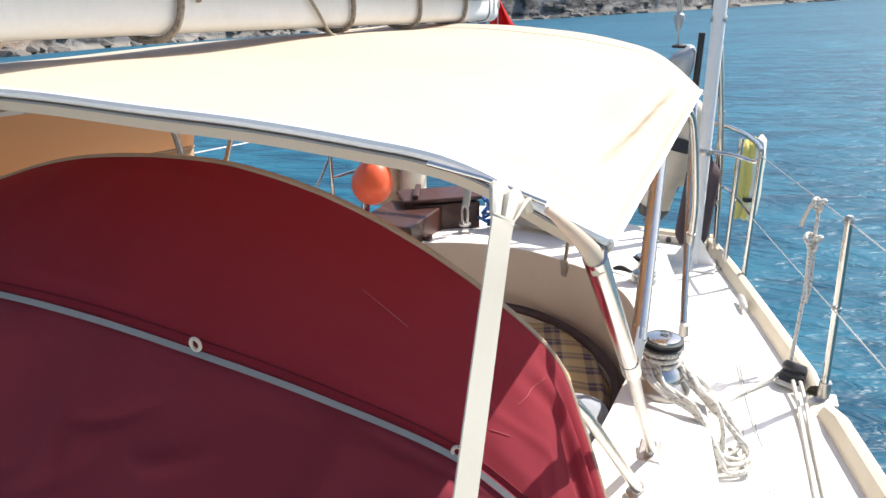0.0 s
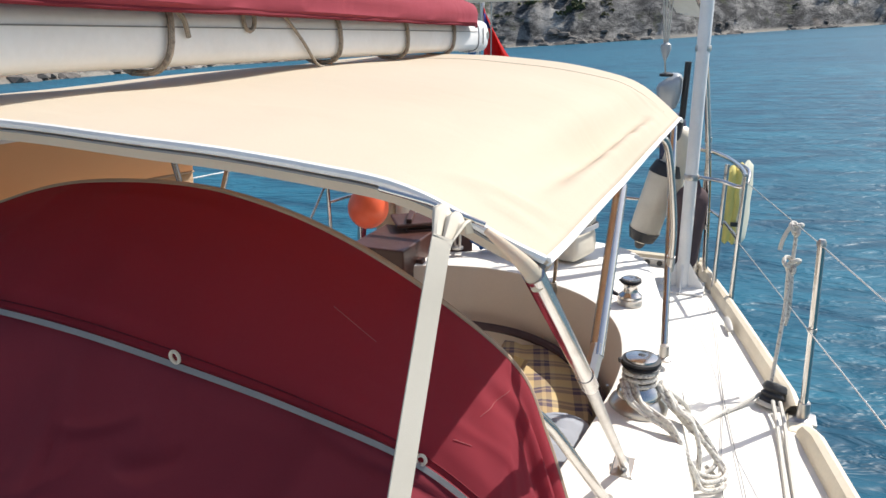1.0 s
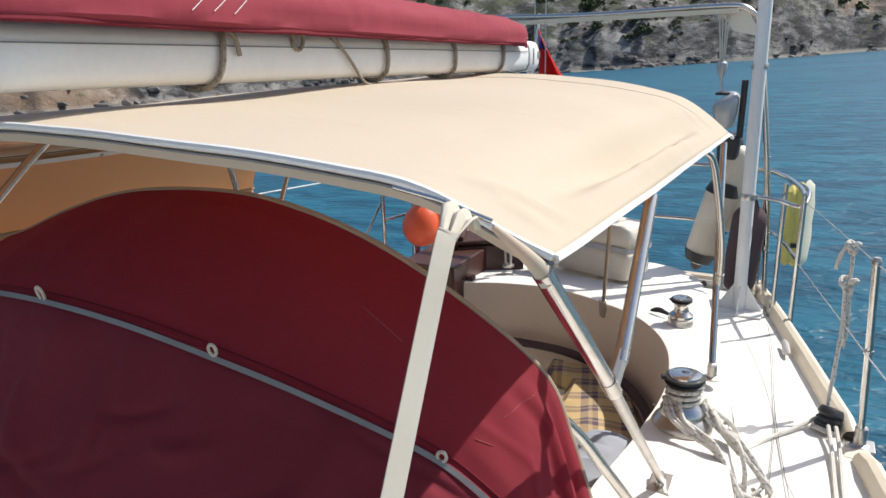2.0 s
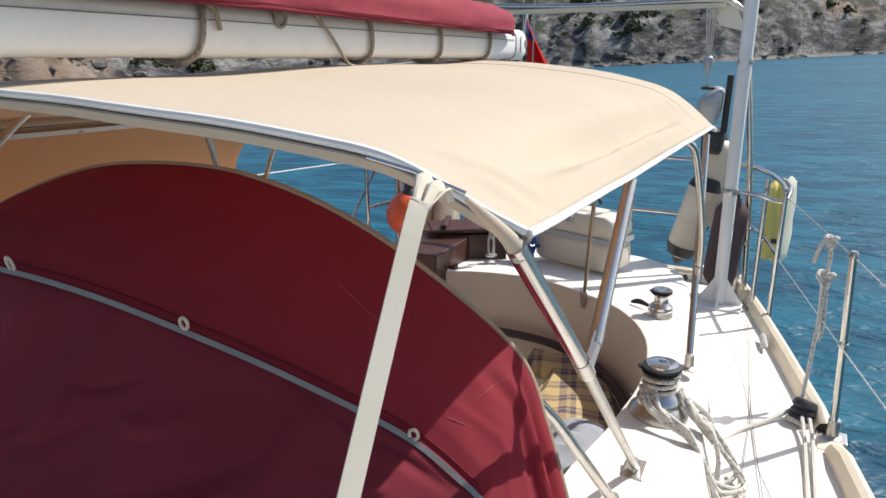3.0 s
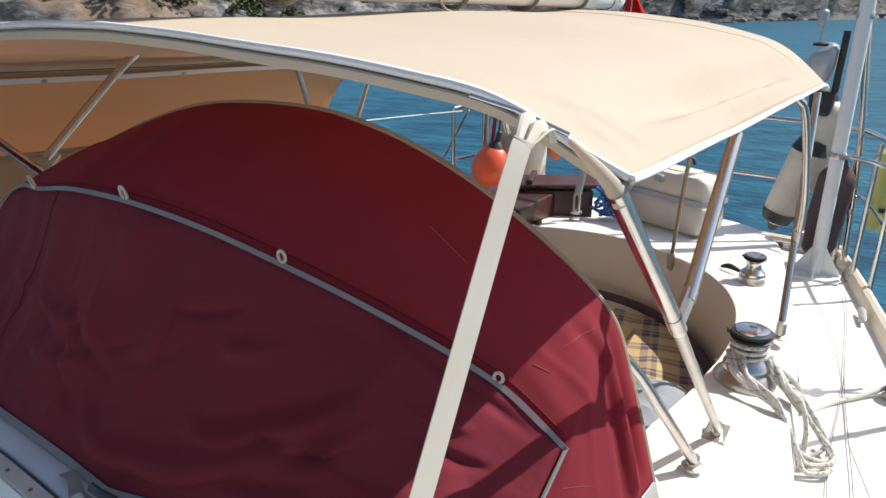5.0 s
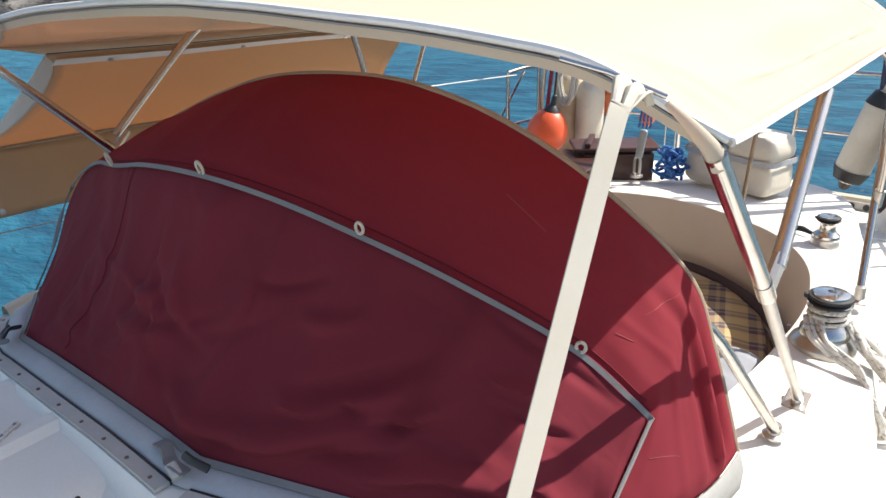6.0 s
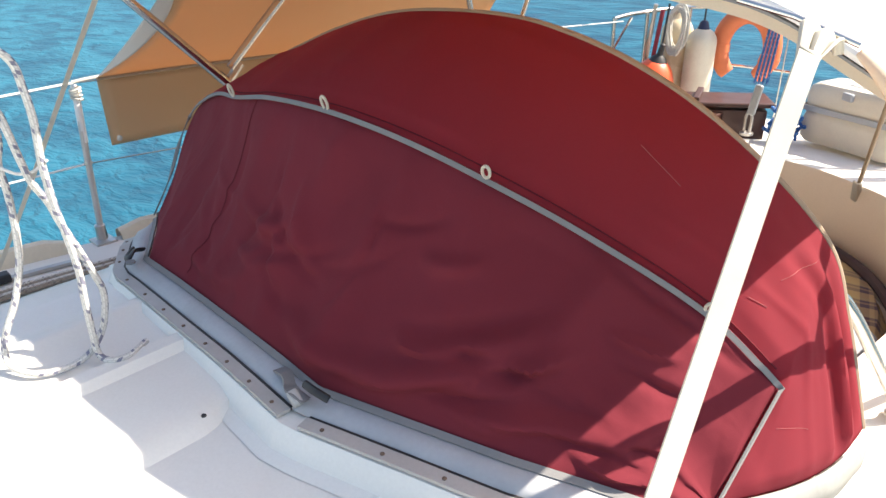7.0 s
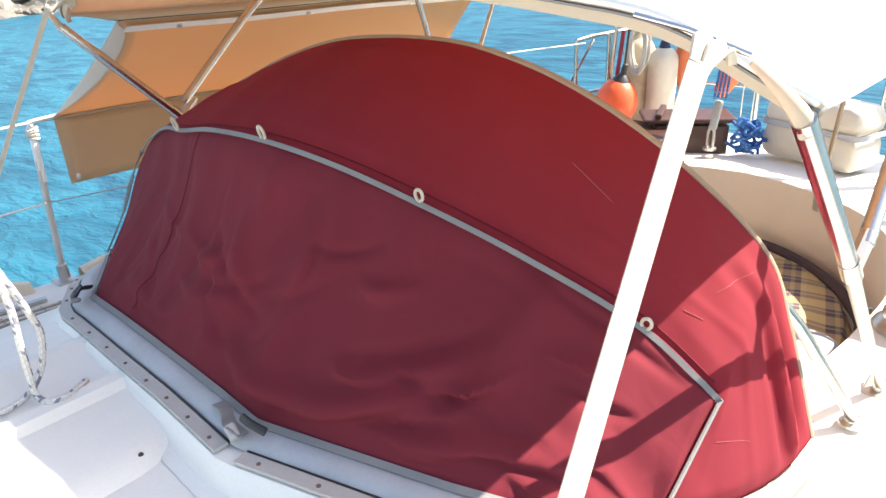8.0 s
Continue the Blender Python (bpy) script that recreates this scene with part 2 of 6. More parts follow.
ROPE_BROWN = rope_material("brown_rope", (0.36, 0.30, 0.235), (0.20, 0.16, 0.125))
ROPE_BRIGHT_BLUE = rope_material("bright_blue_rope", (0.04, 0.17, 0.50), (0.16, 0.30, 0.58))
SCRUB = surface("scrub_leaves", (0.075, 0.085, 0.040), (0.12, 0.11, 0.055), 0.9, 0, 0.15, 1.2, 0, 0.8)
SEA, ROCK, PLAID = sea_material(), rock_material(), plaid_material()
PILLOW = surface("grey_cushion_cloth", (0.30, 0.32, 0.36), (0.22, 0.24, 0.28), 0.9, 0, 8, 300, 0.3, 0.4)
ORANGE = surface("orange_vinyl", (0.75, 0.105, 0.03), (0.55, 0.09, 0.03), 0.4, 0, 9, 150, 0.1, 0.4)
LIFE_ORANGE = surface("faded_orange_cover", (0.62, 0.17, 0.07), (0.48, 0.13, 0.06), 0.7, 0, 9, 150, 0.1, 0.4)
FENDER = surface("cream_vinyl", (0.66, 0.60, 0.49), (0.45, 0.37, 0.26), 0.45, 0, 5, 120, 0.08, 0.5)
OLD_FENDER = surface("stained_cream_vinyl", (0.64, 0.53, 0.36), (0.40, 0.25, 0.12), 0.5, 0, 9, 120, 0.08, 0.9)
PURPLE = surface("dark_plum_fender_cover", (0.095, 0.068, 0.072), (0.060, 0.042, 0.046), 0.9, 0, 9, 250, 0.3, 0.4)
YELLOW = surface("yellow_buoy_cover", (0.66, 0.55, 0.15), (0.5, 0.40, 0.12), 0.6, 0, 9, 150, 0.1, 0.4)
PALE_COVER = surface("pale_buoy_cover", (0.72, 0.70, 0.55), (0.55, 0.52, 0.40), 0.6, 0, 9, 150, 0.1, 0.4)
FLAG_RED = surface("red_flag_cloth", (0.55, 0.03, 0.03), (0.45, 0.025, 0.025), 0.85, 0, 6, 300, 0.2, 0.3, (0.8, 0.04, 0.03, 0.35))
FLAG_BLUE = surface("blue_flag_cloth", (0.03, 0.04, 0.20), None, 0.85)
NAVY = surface("navy_vinyl", (0.02, 0.025, 0.07), None, 0.5)
OUTBOARD = surface("silver_cowling_paint", (0.38, 0.40, 0.41), (0.25, 0.26, 0.27), 0.3, 0.2, 6, 120, 0.05, 0.4)
CANISTER = surface("ivory_canister", (0.70, 0.64, 0.53), (0.56, 0.49, 0.39), 0.45, 0, 5, 120, 0.08, 0.4)


# ---- mesh helpers ----
ORIGIN = {}


def thing(name, p, label, category, group="", heel=True):
    """An Empty at p in the boat's own axes, the parent of a thing's parts."""
    ob = new(name)
    ob.empty_display_size = 0.05
    ob.matrix_basis = (HEEL if heel else Matrix()) @ Matrix.Translation(p)
    ORIGIN[ob.name] = Vector(p)
    return tagged(ob, label, category, group)


def part(name, bm, material, parent=None, label="", smooth=True, thick=0.0, at=None, kind="", category="", heel=True, group=""):
    """Links a bmesh, made in the boat's axes, as one mesh under a thing or part, or as a thing of its own at the point at."""
    base = ORIGIN[parent.name] if parent else Vector(at or (0, 0, 0))
    bmesh.ops.translate(bm, verts=bm.verts, vec=-base)
    bmesh.ops.recalc_face_normals(bm, faces=bm.faces)
    me = bpy.data.meshes.new(name)
    bm.to_mesh(me)
    bm.free()
    for p in me.polygons:
        p.use_smooth = smooth
    if smooth:
        me.set_sharp_from_angle(angle=radians(42))
    me.materials.append(material)
    ob = new(name, me)
    ORIGIN[ob.name] = base
    if parent:
        ob.parent = parent
    else:
        ob.matrix_basis = (HEEL if heel else Matrix()) @ Matrix.Translation(base)
    if thick:
        s = ob.modifiers.new("thickness", "SOLIDIFY")
        s.thickness, s.offset = thick, 0
    return tagged(ob, label, category, group, kind)


def curve(points, n):
    """n + 1 points on a smooth line through the given ones."""
    p = [Vector(q) for q in points]
    out = []
    for i in range(n + 1):
        f = i / n * (len(p) - 1)
        j = min(int(f), len(p) - 2)
        u = f - j
        a, b, c, d = p[max(j - 1, 0)], p[j], p[j + 1], p[min(j + 2, len(p) - 1)]
        out.append(0.5 * ((2 * b) + (c - a) * u + (2 * a - 5 * b + 4 * c - d) * u * u + (3 * b - a - 3 * c + d) * u ** 3))
    return out


def tube(path, r, seg=8, bm=None, flat=1.0, pitch=0.0):
    """A round bar along the path; r a number or a list; flat squeezes it; pitch lays a map along it for ropes."""
    bm = bm or bmesh.new()
    path = [Vector(p) for p in path]
    rs = r if isinstance(r, (list, tuple)) else [r] * len(path)
    uvl = bm.loops.layers.uv.verify() if pitch else None
    rings, side, run, length = [], None, 0.0, []
    for i, p in enumerate(path):
        t = (path[min(i + 1, len(path) - 1)] - path[max(i - 1, 0)]).normalized()
        if side is None:
            side = t.orthogonal().normalized()
        side = (side - t * side.dot(t)).normalized()
        up = t.cross(side)
        run += (p - path[i - 1]).length if i else 0
        length.append(run)
        rings.append([bm.verts.new(p + rs[i] * (math.cos(a) * side + flat * math.sin(a) * up)) for a in (2 * math.pi * j / seg for j in range(seg))])
    for i in range(len(rings) - 1):
        for j in range(seg):
            f = bm.faces.new((rings[i][j], rings[i][(j + 1) % seg], rings[i + 1][(j + 1) % seg], rings[i + 1][j]))
            if pitch:
                for lp, (a, b) in zip(f.loops, ((i, j), (i, j + 1), (i + 1, j + 1), (i + 1, j))):
                    lp[uvl].uv = (length[a] / pitch + b / seg * 1.0, b / seg * 2.0)
    bm.faces.new(rings[0][::-1]), bm.faces.new(rings[-1])
    return bm


def ribbon(path, across, width, thickness, bm=None):
    """A flat band along the path; across: its sideways direction."""
    bm = bm or bmesh.new()
    path, across = [Vector(p) for p in path], Vector(across).normalized()
    rings = []
    for i, p in enumerate(path):
        t = (path[min(i + 1, len(path) - 1)] - path[max(i - 1, 0)]).normalized()
        s = (across - t * across.dot(t)).normalized()
        u = t.cross(s)
        rings.append([bm.verts.new(p + s * a * width / 2 + u * b * thickness / 2) for a, b in ((-1, -1), (1, -1), (1, 1), (-1, 1))])
    for i in range(len(rings) - 1):
        for j in range(4):
            bm.faces.new((rings[i][j], rings[i][(j + 1) % 4], rings[i + 1][(j + 1) % 4], rings[i + 1][j]))
    bm.faces.new(rings[0][::-1]), bm.faces.new(rings[-1])
    return bm


def sheet(rows, bm=None, closed=False):
    """A skin over rows of points."""
    bm = bm or bmesh.new()
    vs = [[bm.verts.new(p) for p in row] for row in rows]
    for a, b in zip(vs, vs[1:]):
        m = len(a)
        for j in range(m if closed else m - 1):
            bm.faces.new((a[j], a[(j + 1) % m], b[(j + 1) % m], b[j]))
    return bm


def lathe(profile, m, seg=20, bm=None):
    """A turned body: radii and heights, placed by the matrix m."""
    bm = bm or bmesh.new()
    rings = [[bm.verts.new(m @ Vector((max(r, 1e-4) * math.cos(a), max(r, 1e-4) * math.sin(a), z))) for a in (2 * math.pi * j / seg for j in range(seg))] for r, z in profile]
    for a, b in zip(rings, rings[1:]):
        for j in range(seg):
            bm.faces.new((a[j], a[(j + 1) % seg], b[(j + 1) % seg], b[j]))
    bm.faces.new(rings[0][::-1]), bm.faces.new(rings[-1])
    return bm


def block(c, size, rot=(0, 0, 0), bevel=0.004, seg=2, bm=None):
    """A box with rounded edges."""
    bm = bm or bmesh.new()
    made = bmesh.ops.create_cube(bm, size=1.0)["verts"]
    bmesh.ops.scale(bm, verts=made, vec=size)
    if bevel:
        edges = list({e for v in made for e in v.link_edges})
        res = bmesh.ops.bevel(bm, geom=edges, offset=bevel, segments=seg, affect="EDGES", profile=0.5)
        made = list({v for f in res["faces"] for v in f.verts} | {v for v in made if v.is_valid})
    bmesh.ops.transform(bm, verts=made, matrix=pose(*c, *rot))
    return bm


def along(a, b):
    """A matrix with its z along a to b, at a."""
    a, b = Vector(a), Vector(b)
    return Matrix.Translation(a) @ (b - a).to_track_quat("Z", "Y").to_matrix().to_4x4()


def wob(p, s, amp):
    return amp * noise.noise(Vector(p) * s)


def mirror(pts):
    return [(-p[0], p[1], p[2]) for p in pts]


def lerp_table(table, x):
    xs, ys = zip(*table)
    return float(np.interp(x, xs, ys))


# ---- sea and shore ----
WATER = -1.0
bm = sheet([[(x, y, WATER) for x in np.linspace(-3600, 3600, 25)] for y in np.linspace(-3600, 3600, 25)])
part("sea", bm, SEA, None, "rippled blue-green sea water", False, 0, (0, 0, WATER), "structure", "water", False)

SHORE = [(-95, 54), (-75, 64), (-55, 82), (-38, 108), (-24, 122), (-12, 125), (-4, 137), (3, 163), (10, 182), (18, 215), (32, 275), (48, 350)]


def shore_far(az):
    return lerp_table(SHORE, az) + 3 * noise.noise(Vector((az * 0.3, 1, 0))) + 0.6 * noise.noise(Vector((az * 1.1, 7, 0)))


def land_height(az, d):
    """Height over the water, d metres in from the water's edge."""
    v = Vector((math.sin(radians(az)) * (shore_far(az) + d), math.cos(radians(az)) * (shore_far(az) + d), 0))
    low = lerp_table([(-95, 0.35), (-60, 0.4), (-42, 0.55), (-27, 1.0), (50, 1.0)], az)
    beach = min(-0.5 + 0.34 * max(d, -3), 0.8)
    width = 2.0 + 1.6 * noise.noise(Vector((az * 0.12, 3, 0)))
    cliff = max(d - width, 0)
    h = beach + low * (7 * (1 - math.exp(-cliff / 9.0)) + 0.30 * cliff)
    amp = min(1.0, cliff / 5.0) * (0.4 + 0.6 * low)
    fold = Vector((v.x * 0.10 + h * 0.05, v.y * 0.05, 0.3 * h))
    h += amp * (2.6 * noise.fractal(v * 0.05, 0.8, 2.1, 4) + 2.2 * (0.5 - abs(noise.noise(fold))) + 0.8 * noise.noise(v * 0.4) + 0.45 * noise.noise(v * 1.0))
    h += (0.3 if d > 0.5 else 0.0) * max(0.0, noise.noise(v * 0.9) - 0.1) * 2
    return v, max(h, -1.2)


def hillside():
    rows = []
    for i in range(81):
        u = i / 80
        row = []
        for j in range(601):
            v, h = land_height(-95 + 143 * j / 600, u ** 1.7 * 190 - 2.5)
            row.append((v.x, v.y, h + WATER))
        rows.append(row)
    return sheet(rows)


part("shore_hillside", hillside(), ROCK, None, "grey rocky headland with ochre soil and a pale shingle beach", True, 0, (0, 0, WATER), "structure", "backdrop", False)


def scrub():
    """Low bushes on the hillside, each a ragged clump of many small tufts."""
    random.seed(21)
    verts, faces = [], []
    for _ in range(2300):
        az, d = random.uniform(-80, 38), random.uniform(5, 70)
        if noise.noise(Vector((az * 0.16, d * 0.06, 2))) < -0.05 and random.random() < 0.85:
            continue
        v, h = land_height(az, d)
        r = random.uniform(0.5, 1.2) if random.random() < 0.7 else random.uniform(1.4, 2.6)
        for _ in range(44):
            a, e = random.uniform(0, 6.283), random.uniform(0, 1)
            c = Vector((v.x + r * math.cos(a) * e, v.y + r * math.sin(a) * e, h + WATER + r * 0.55 * random.uniform(0.0, 1.0) * (1.1 - e * e)))
            s = r * random.uniform(0.12, 0.28)
            base = len(verts)
            for k in range(6):
                q = (Vector((random.gauss(0, 1), random.gauss(0, 1), random.gauss(0, 1)))).normalized() * s
                verts.append(tuple(c + q))
            faces += [(base, base + 1, base + 2), (base + 1, base + 3, base + 4), (base + 2, base + 4, base + 5), (base, base + 3, base + 5), (base + 1, base + 2, base + 4), (base, base + 4, base + 5)]
    me = bpy.data.meshes.new("shore_scrub")
    me.from_pydata(verts, [], faces)
    me.materials.append(SCRUB)
    tagged(new("shore_scrub", me), "dry dark green scrub bushes on the hillside", "bushes", "", "stuff")


scrub()


def boulders():
    """Broken rock lying along the water's edge."""
    random.seed(33)
    verts, faces = [], []
    for _ in range(750):
        az = random.uniform(-80, 40)
        if noise.noise(Vector((az * 0.35, 4, 1))) < -0.1:
            continue
        v, h = land_height(az, abs(random.gauss(0, 1.6)) + 0.4)
        r, turn = random.uniform(0.25, 0.6) * random.choice((1, 1, 1.8)), random.uniform(0, 3)
        base = len(verts)
        for a, z, q in [(k * 1.257, 0.0, 1.0) for k in range(5)] + [(k * 1.257 + 0.6, 0.6, 0.8) for k in range(5)] + [(0, 0.95, 0.1)]:
            w = r * q * random.uniform(0.75, 1.3)
            verts.append((v.x + 1.5 * w * math.cos(a + turn), v.y + w * math.sin(a + turn), h + WATER - 0.3 * r + z * r * random.uniform(0.8, 1.2)))
        for k in range(5):
            m = (k + 1) % 5
            faces += [(base + k, base + m, base + 5 + k), (base + m, base + 5 + m, base + 5 + k), (base + 5 + k, base + 5 + m, base + 10)]
    me = bpy.data.meshes.new("shore_boulders")
    me.from_pydata(verts, [], faces)
    me.materials.append(surface("boulder_rock", (0.17, 0.155, 0.14), (0.055, 0.05, 0.048), 0.9, 0, 0.9, 6, 0.3, 0.8, None, 0, 0.1))
    tagged(new("shore_boulders", me), "grey broken boulders along the water's edge", "rocks", "", "stuff")


boulders()


# ---- the boat: hull, deck, coachroof, coaming ----
BEAM = [(-6.0, 0.03), (-5.2, 0.42), (-4.2, 0.86), (-3.2, 1.20), (-2.2, 1.44), (-1.2, 1.60), (-0.5, 1.66), (0.5, 1.70), (1.3, 1.66), (1.9, 1.59), (2.4, 1.50), (2.9, 1.40), (3.25, 1.33), (3.9, 1.18), (4.4, 1.06), (4.9, 0.93)]
STERN = 4.95


def beam(y):
    return lerp_table(BEAM, y)


def deck_z(y):
    return 0.066 - (0.028 if y < 3.25 else 0.040) * (y - 3.25)


STATIONS = list(np.linspace(-6.0, STERN, 60))


def hull():
    rows = []
    for y in STATIONS:
        b, d = beam(y), deck_z(y)
        half = [(b - 0.01, d - 0.02), (b * 1.01, d - 0.25), (b * 0.985, d - 0.7), (b * 0.88, d - 1.15), (b * 0.42, d - 1.5)]
        rows.append([(x, y, z) for x, z in half] + [(-x, y, z) for x, z in half[::-1]])
    bm = sheet(rows)
    last = [v for v in bm.verts if abs(v.co.y - STERN) < 1e-4]
    bmesh.ops.contextual_create(bm, geom=last)
    return part("hull", bm, GELCOAT, None, "white fibreglass yacht hull afloat on the sea", True, 0, (0, 2, 0), "structure", "hull")


hull()


def deck():
    """The side decks and the after deck, open over the cockpit well."""
    bm = bmesh.new()
    for s in (1, -1):
        rows = []
        for y in STATIONS:
            inner = 0.80 if 2.05 < y < 4.05 else 0.0
            rows.append([(s * (inner + (beam(y) - inner) * u), y, deck_z(y) + 0.015 * (1 - u)) for u in np.linspace(0, 1, 6)])
        sheet(rows, bm)
    bmesh.ops.remove_doubles(bm, verts=bm.verts, dist=0.0005)
    return part("side_deck", bm, NONSKID, None, "sun-bleached cream side deck and after deck", False, 0, (0, 3, 0.08), "structure", "deck")


deck()


def roof_z(x, y):
    return lerp_table([(0, 0.528), (0.4, 0.520), (0.62, 0.505), (0.71, 0.478), (0.78, 0.432), (0.84, 0.375), (0.92, 0.275), (1.0, 0.165), (1.04, 0.08)], abs(x))


def low_roof(x, y):
    return roof_z(x, y) - 0.045 * min(1.0, max(0.0, (0.93 - abs(x)) / 0.2)) * (1 if y < 1.9 else 0)


def coachroof():
    xs = [0, 0.2, 0.4, 0.55, 0.66, 0.74, 0.80, 0.85, 0.90, 0.94, 0.98, 1.01, 1.04]
    xs = [-x for x in xs[:0:-1]] + xs
    rows = [[(x * 0.55, -3.05, 0.10) for x in xs], [(x * 0.62, -2.95, 0.10 + (roof_z(x, 0) - 0.08) * 0.55) for x in xs]]
    for y in np.linspace(-2.6, 2.06, 34):
        k = 1 - 0.25 * max(0.0, (-1.4 - y) / 1.2)
        rows.append([(x * k, y, low_roof(x, y)) for x in xs])
    rows.append([(x, 2.08, min(roof_z(x, 2.0), 0.34)) for x in xs])
    rows.append([(x, 2.085, 0.06) for x in xs])
    return part("coachroof", sheet(rows), GELCOAT, None, "white moulded fibreglass coachroof", True, 0, (0, 1, 0.5), "structure", "roof")


coachroof()

# raised hatch garage with moulded ribs ahead of the hood
garage = thing("hatch_garage", (-0.15, 0.6, 0.525), "white moulded hatch garage with raised ribs on the coachroof", "hatch cover")


def garage_section():
    prof = [(-0.52, 0.462), (-0.50, 0.500), (-0.40, 0.508), (-0.36, 0.508), (-0.345, 0.521), (-0.315, 0.521), (-0.30, 0.508),
            (-0.17, 0.508), (-0.155, 0.524), (-0.125, 0.524), (-0.11, 0.510), (0.035, 0.508), (0.080, 0.499), (0.112, 0.462)]

    def cut(x, y):
        return x - max(0.0, y - 1.205) * 0.5 * max(0.0, x / 0.112)
    rows = [[(cut(x, y), y, z) for x, z in prof] for y in list(np.linspace(-1.3, 1.10, 14)) + list(np.linspace(1.14, 1.292, 7))]
    return sheet(rows)


part("moulding", garage_section(), GELCOAT, garage)
for gx, gy in ((0.072, 1.205), (0.072, 0.62)):
    part("screw", lathe([(0.0045, 0), (0.0045, 0.002), (0.002, 0.003)], pose(gx, gy, 0.499, 0, 30, 0), 10), BLACK_RUBBER, garage)

part("sealant", tube([(0.113 - max(0.0, y - 1.205) * 0.5, y, 0.4705) for y in np.linspace(-1.2, 1.288, 30)], 0.0025, 5), BLACK_RUBBER, garage, "dark sealant line")

# coaming: a raised rim round the cockpit well with a rounded inner edge
WELL = [(0.70, 1.93), (0.725, 2.40), (0.735, 2.72), (0.752, 2.95), (0.745, 3.14), (0.70, 3.36), (0.615, 3.56), (0.50, 3.70), (0.34, 3.80), (0.18, 3.87), (0.0, 3.90)]
RIM = [(1.035, 1.93), (1.02, 2.40), (0.99, 2.75), (0.96, 3.0), (0.925, 3.25), (0.885, 3.5), (0.835, 3.75), (0.78, 3.98), (0.66, 4.45), (0.45, 4.72), (0.0, 4.80)]


def rim_z(y):
    return lerp_table([(2.06, 0.33), (2.35, 0.315), (2.7, 0.245), (3.0, 0.245), (3.3, 0.248), (3.6, 0.228), (3.9, 0.228), (4.1, 0.235), (4.8, 0.17)], y)


def coaming():
    inner = curve([(x, y, 0) for x, y in WELL], 45)
    outer = curve([(x, y, 0) for x, y in RIM], 45)
    rows = []
    for a, b in zip(inner, outer):
        za, zb, d = rim_z(a.y), rim_z(b.y) - 0.02, deck_z(b.y) + 0.004
        a0, b0 = Vector((a.x, a.y, 0)), Vector((b.x, b.y, 0))
        o = (b0 - a0).normalized()
        pts = [a0 + Vector((0, 0, -0.62)), a0 + Vector((0, 0, za - 0.02)), a0 + o * 0.006 + Vector((0, 0, za - 0.005)), a0 + o * 0.02 + Vector((0, 0, za)),
               a0.lerp(b0, 0.5) + Vector((0, 0, (za + zb) / 2)), b0 - o * 0.03 + Vector((0, 0, zb)), b0 - o * 0.008 + Vector((0, 0, zb - 0.008)), b0 + Vector((0, 0, zb - 0.03)), b0 + o * 0.03 + Vector((0, 0, d))]
        rows.append(pts)
    full = rows + [[Vector((-p.x, p.y, p.z)) for p in r] for r in rows[-2::-1]]
    return full


crows = coaming()
part("coaming_wall", sheet([r[:3] for r in crows]), COAMING_PAINT, None, "cream-painted curved inner wall of the cockpit", True, 0, (0, 3, 0), "structure", "coaming")
part("coaming_top", sheet([r[2:] for r in crows]), NONSKID, None, "sunlit white coaming round the cockpit", True, 0, (0, 3, 0.2), "structure", "coaming")
part("coaming_seam", tube([r[-1] + Vector((0, 0, 0.003)) for r in crows[14:40]], 0.004, 5), BLACK_RUBBER, None, "dark seam where the coaming meets the deck", True, 0, (0.9, 3.4, 0.09), "structure", "trim")
bm = block((0, 2.95, -0.60), (1.75, 1.9, 0.04), bevel=0)
part("cockpit_floor", bm, GELCOAT, None, "white cockpit floor", False, 0, (0, 2.95, -0.6), "structure", "floor")
for s in (1, -1):
    rows = []
    for y in np.linspace(2.1, 3.88, 24):
        xo = 0.745 if y < 3.14 else lerp_table([(3.14, 0.745), (3.36, 0.70), (3.56, 0.615), (3.70, 0.5), (3.80, 0.34), (3.88, 0.14)], y)
        rows.append([(s * 0.30 if xo > 0.32 else s * xo * 0.9, y, -0.58), (s * (0.30 if xo > 0.32 else xo * 0.9), y, -0.17), (s * (0.32 if xo > 0.36 else xo * 0.95), y, -0.155), (s * xo, y, -0.15)])
    part("cockpit_seat", sheet(rows), GELCOAT, None, "white moulded cockpit bench", False, 0, (s * 0.5, 2.9, -0.2), "structure", "bench")


def toe_rail(s, y0, y1, name="toe_rail"):
    rows = []
    n = max(6, int((y1 - y0) / 0.08))
    for i in range(n + 1):
        y = y0 + (y1 - y0) * i / n
        e = 0.6 if i in (0, n) else 1.0
        b, d = beam(y), deck_z(y)
        prof = [(0.0, -0.03), (0.008, 0.03 * e), (0.0, 0.052 * e), (-0.018, 0.062 * e), (-0.036, 0.054 * e), (-0.046, 0.03 * e), (-0.052, -0.005)]
        rows.append([(s * (b + x), y, d + z) for x, z in prof])
    bm = sheet(rows)
    return part(name, bm, RAIL_CREAM, None, "cream-painted raised toe rail along the deck edge", True, 0, (s * beam(y0), y0, deck_z(y0)), "structure", "toe rail")


for s in (1, -1):
    toe_rail(s, -5.6, 1.55)
    toe_rail(s, 1.72, 3.14)
    toe_rail(s, 3.27, 4.93)
bm = tube(curve([(-0.93, 4.93, deck_z(4.9) + 0.03), (0, 4.96, deck_z(4.9) + 0.03), (0.93, 4.93, deck_z(4.9) + 0.03)], 20), 0.03, 8)
part("stern_rail_trim", bm, RAIL_CREAM, None, "cream-painted stern edge of the deck", True, 0, (0, 4.93, 0.05), "structure", "trim")

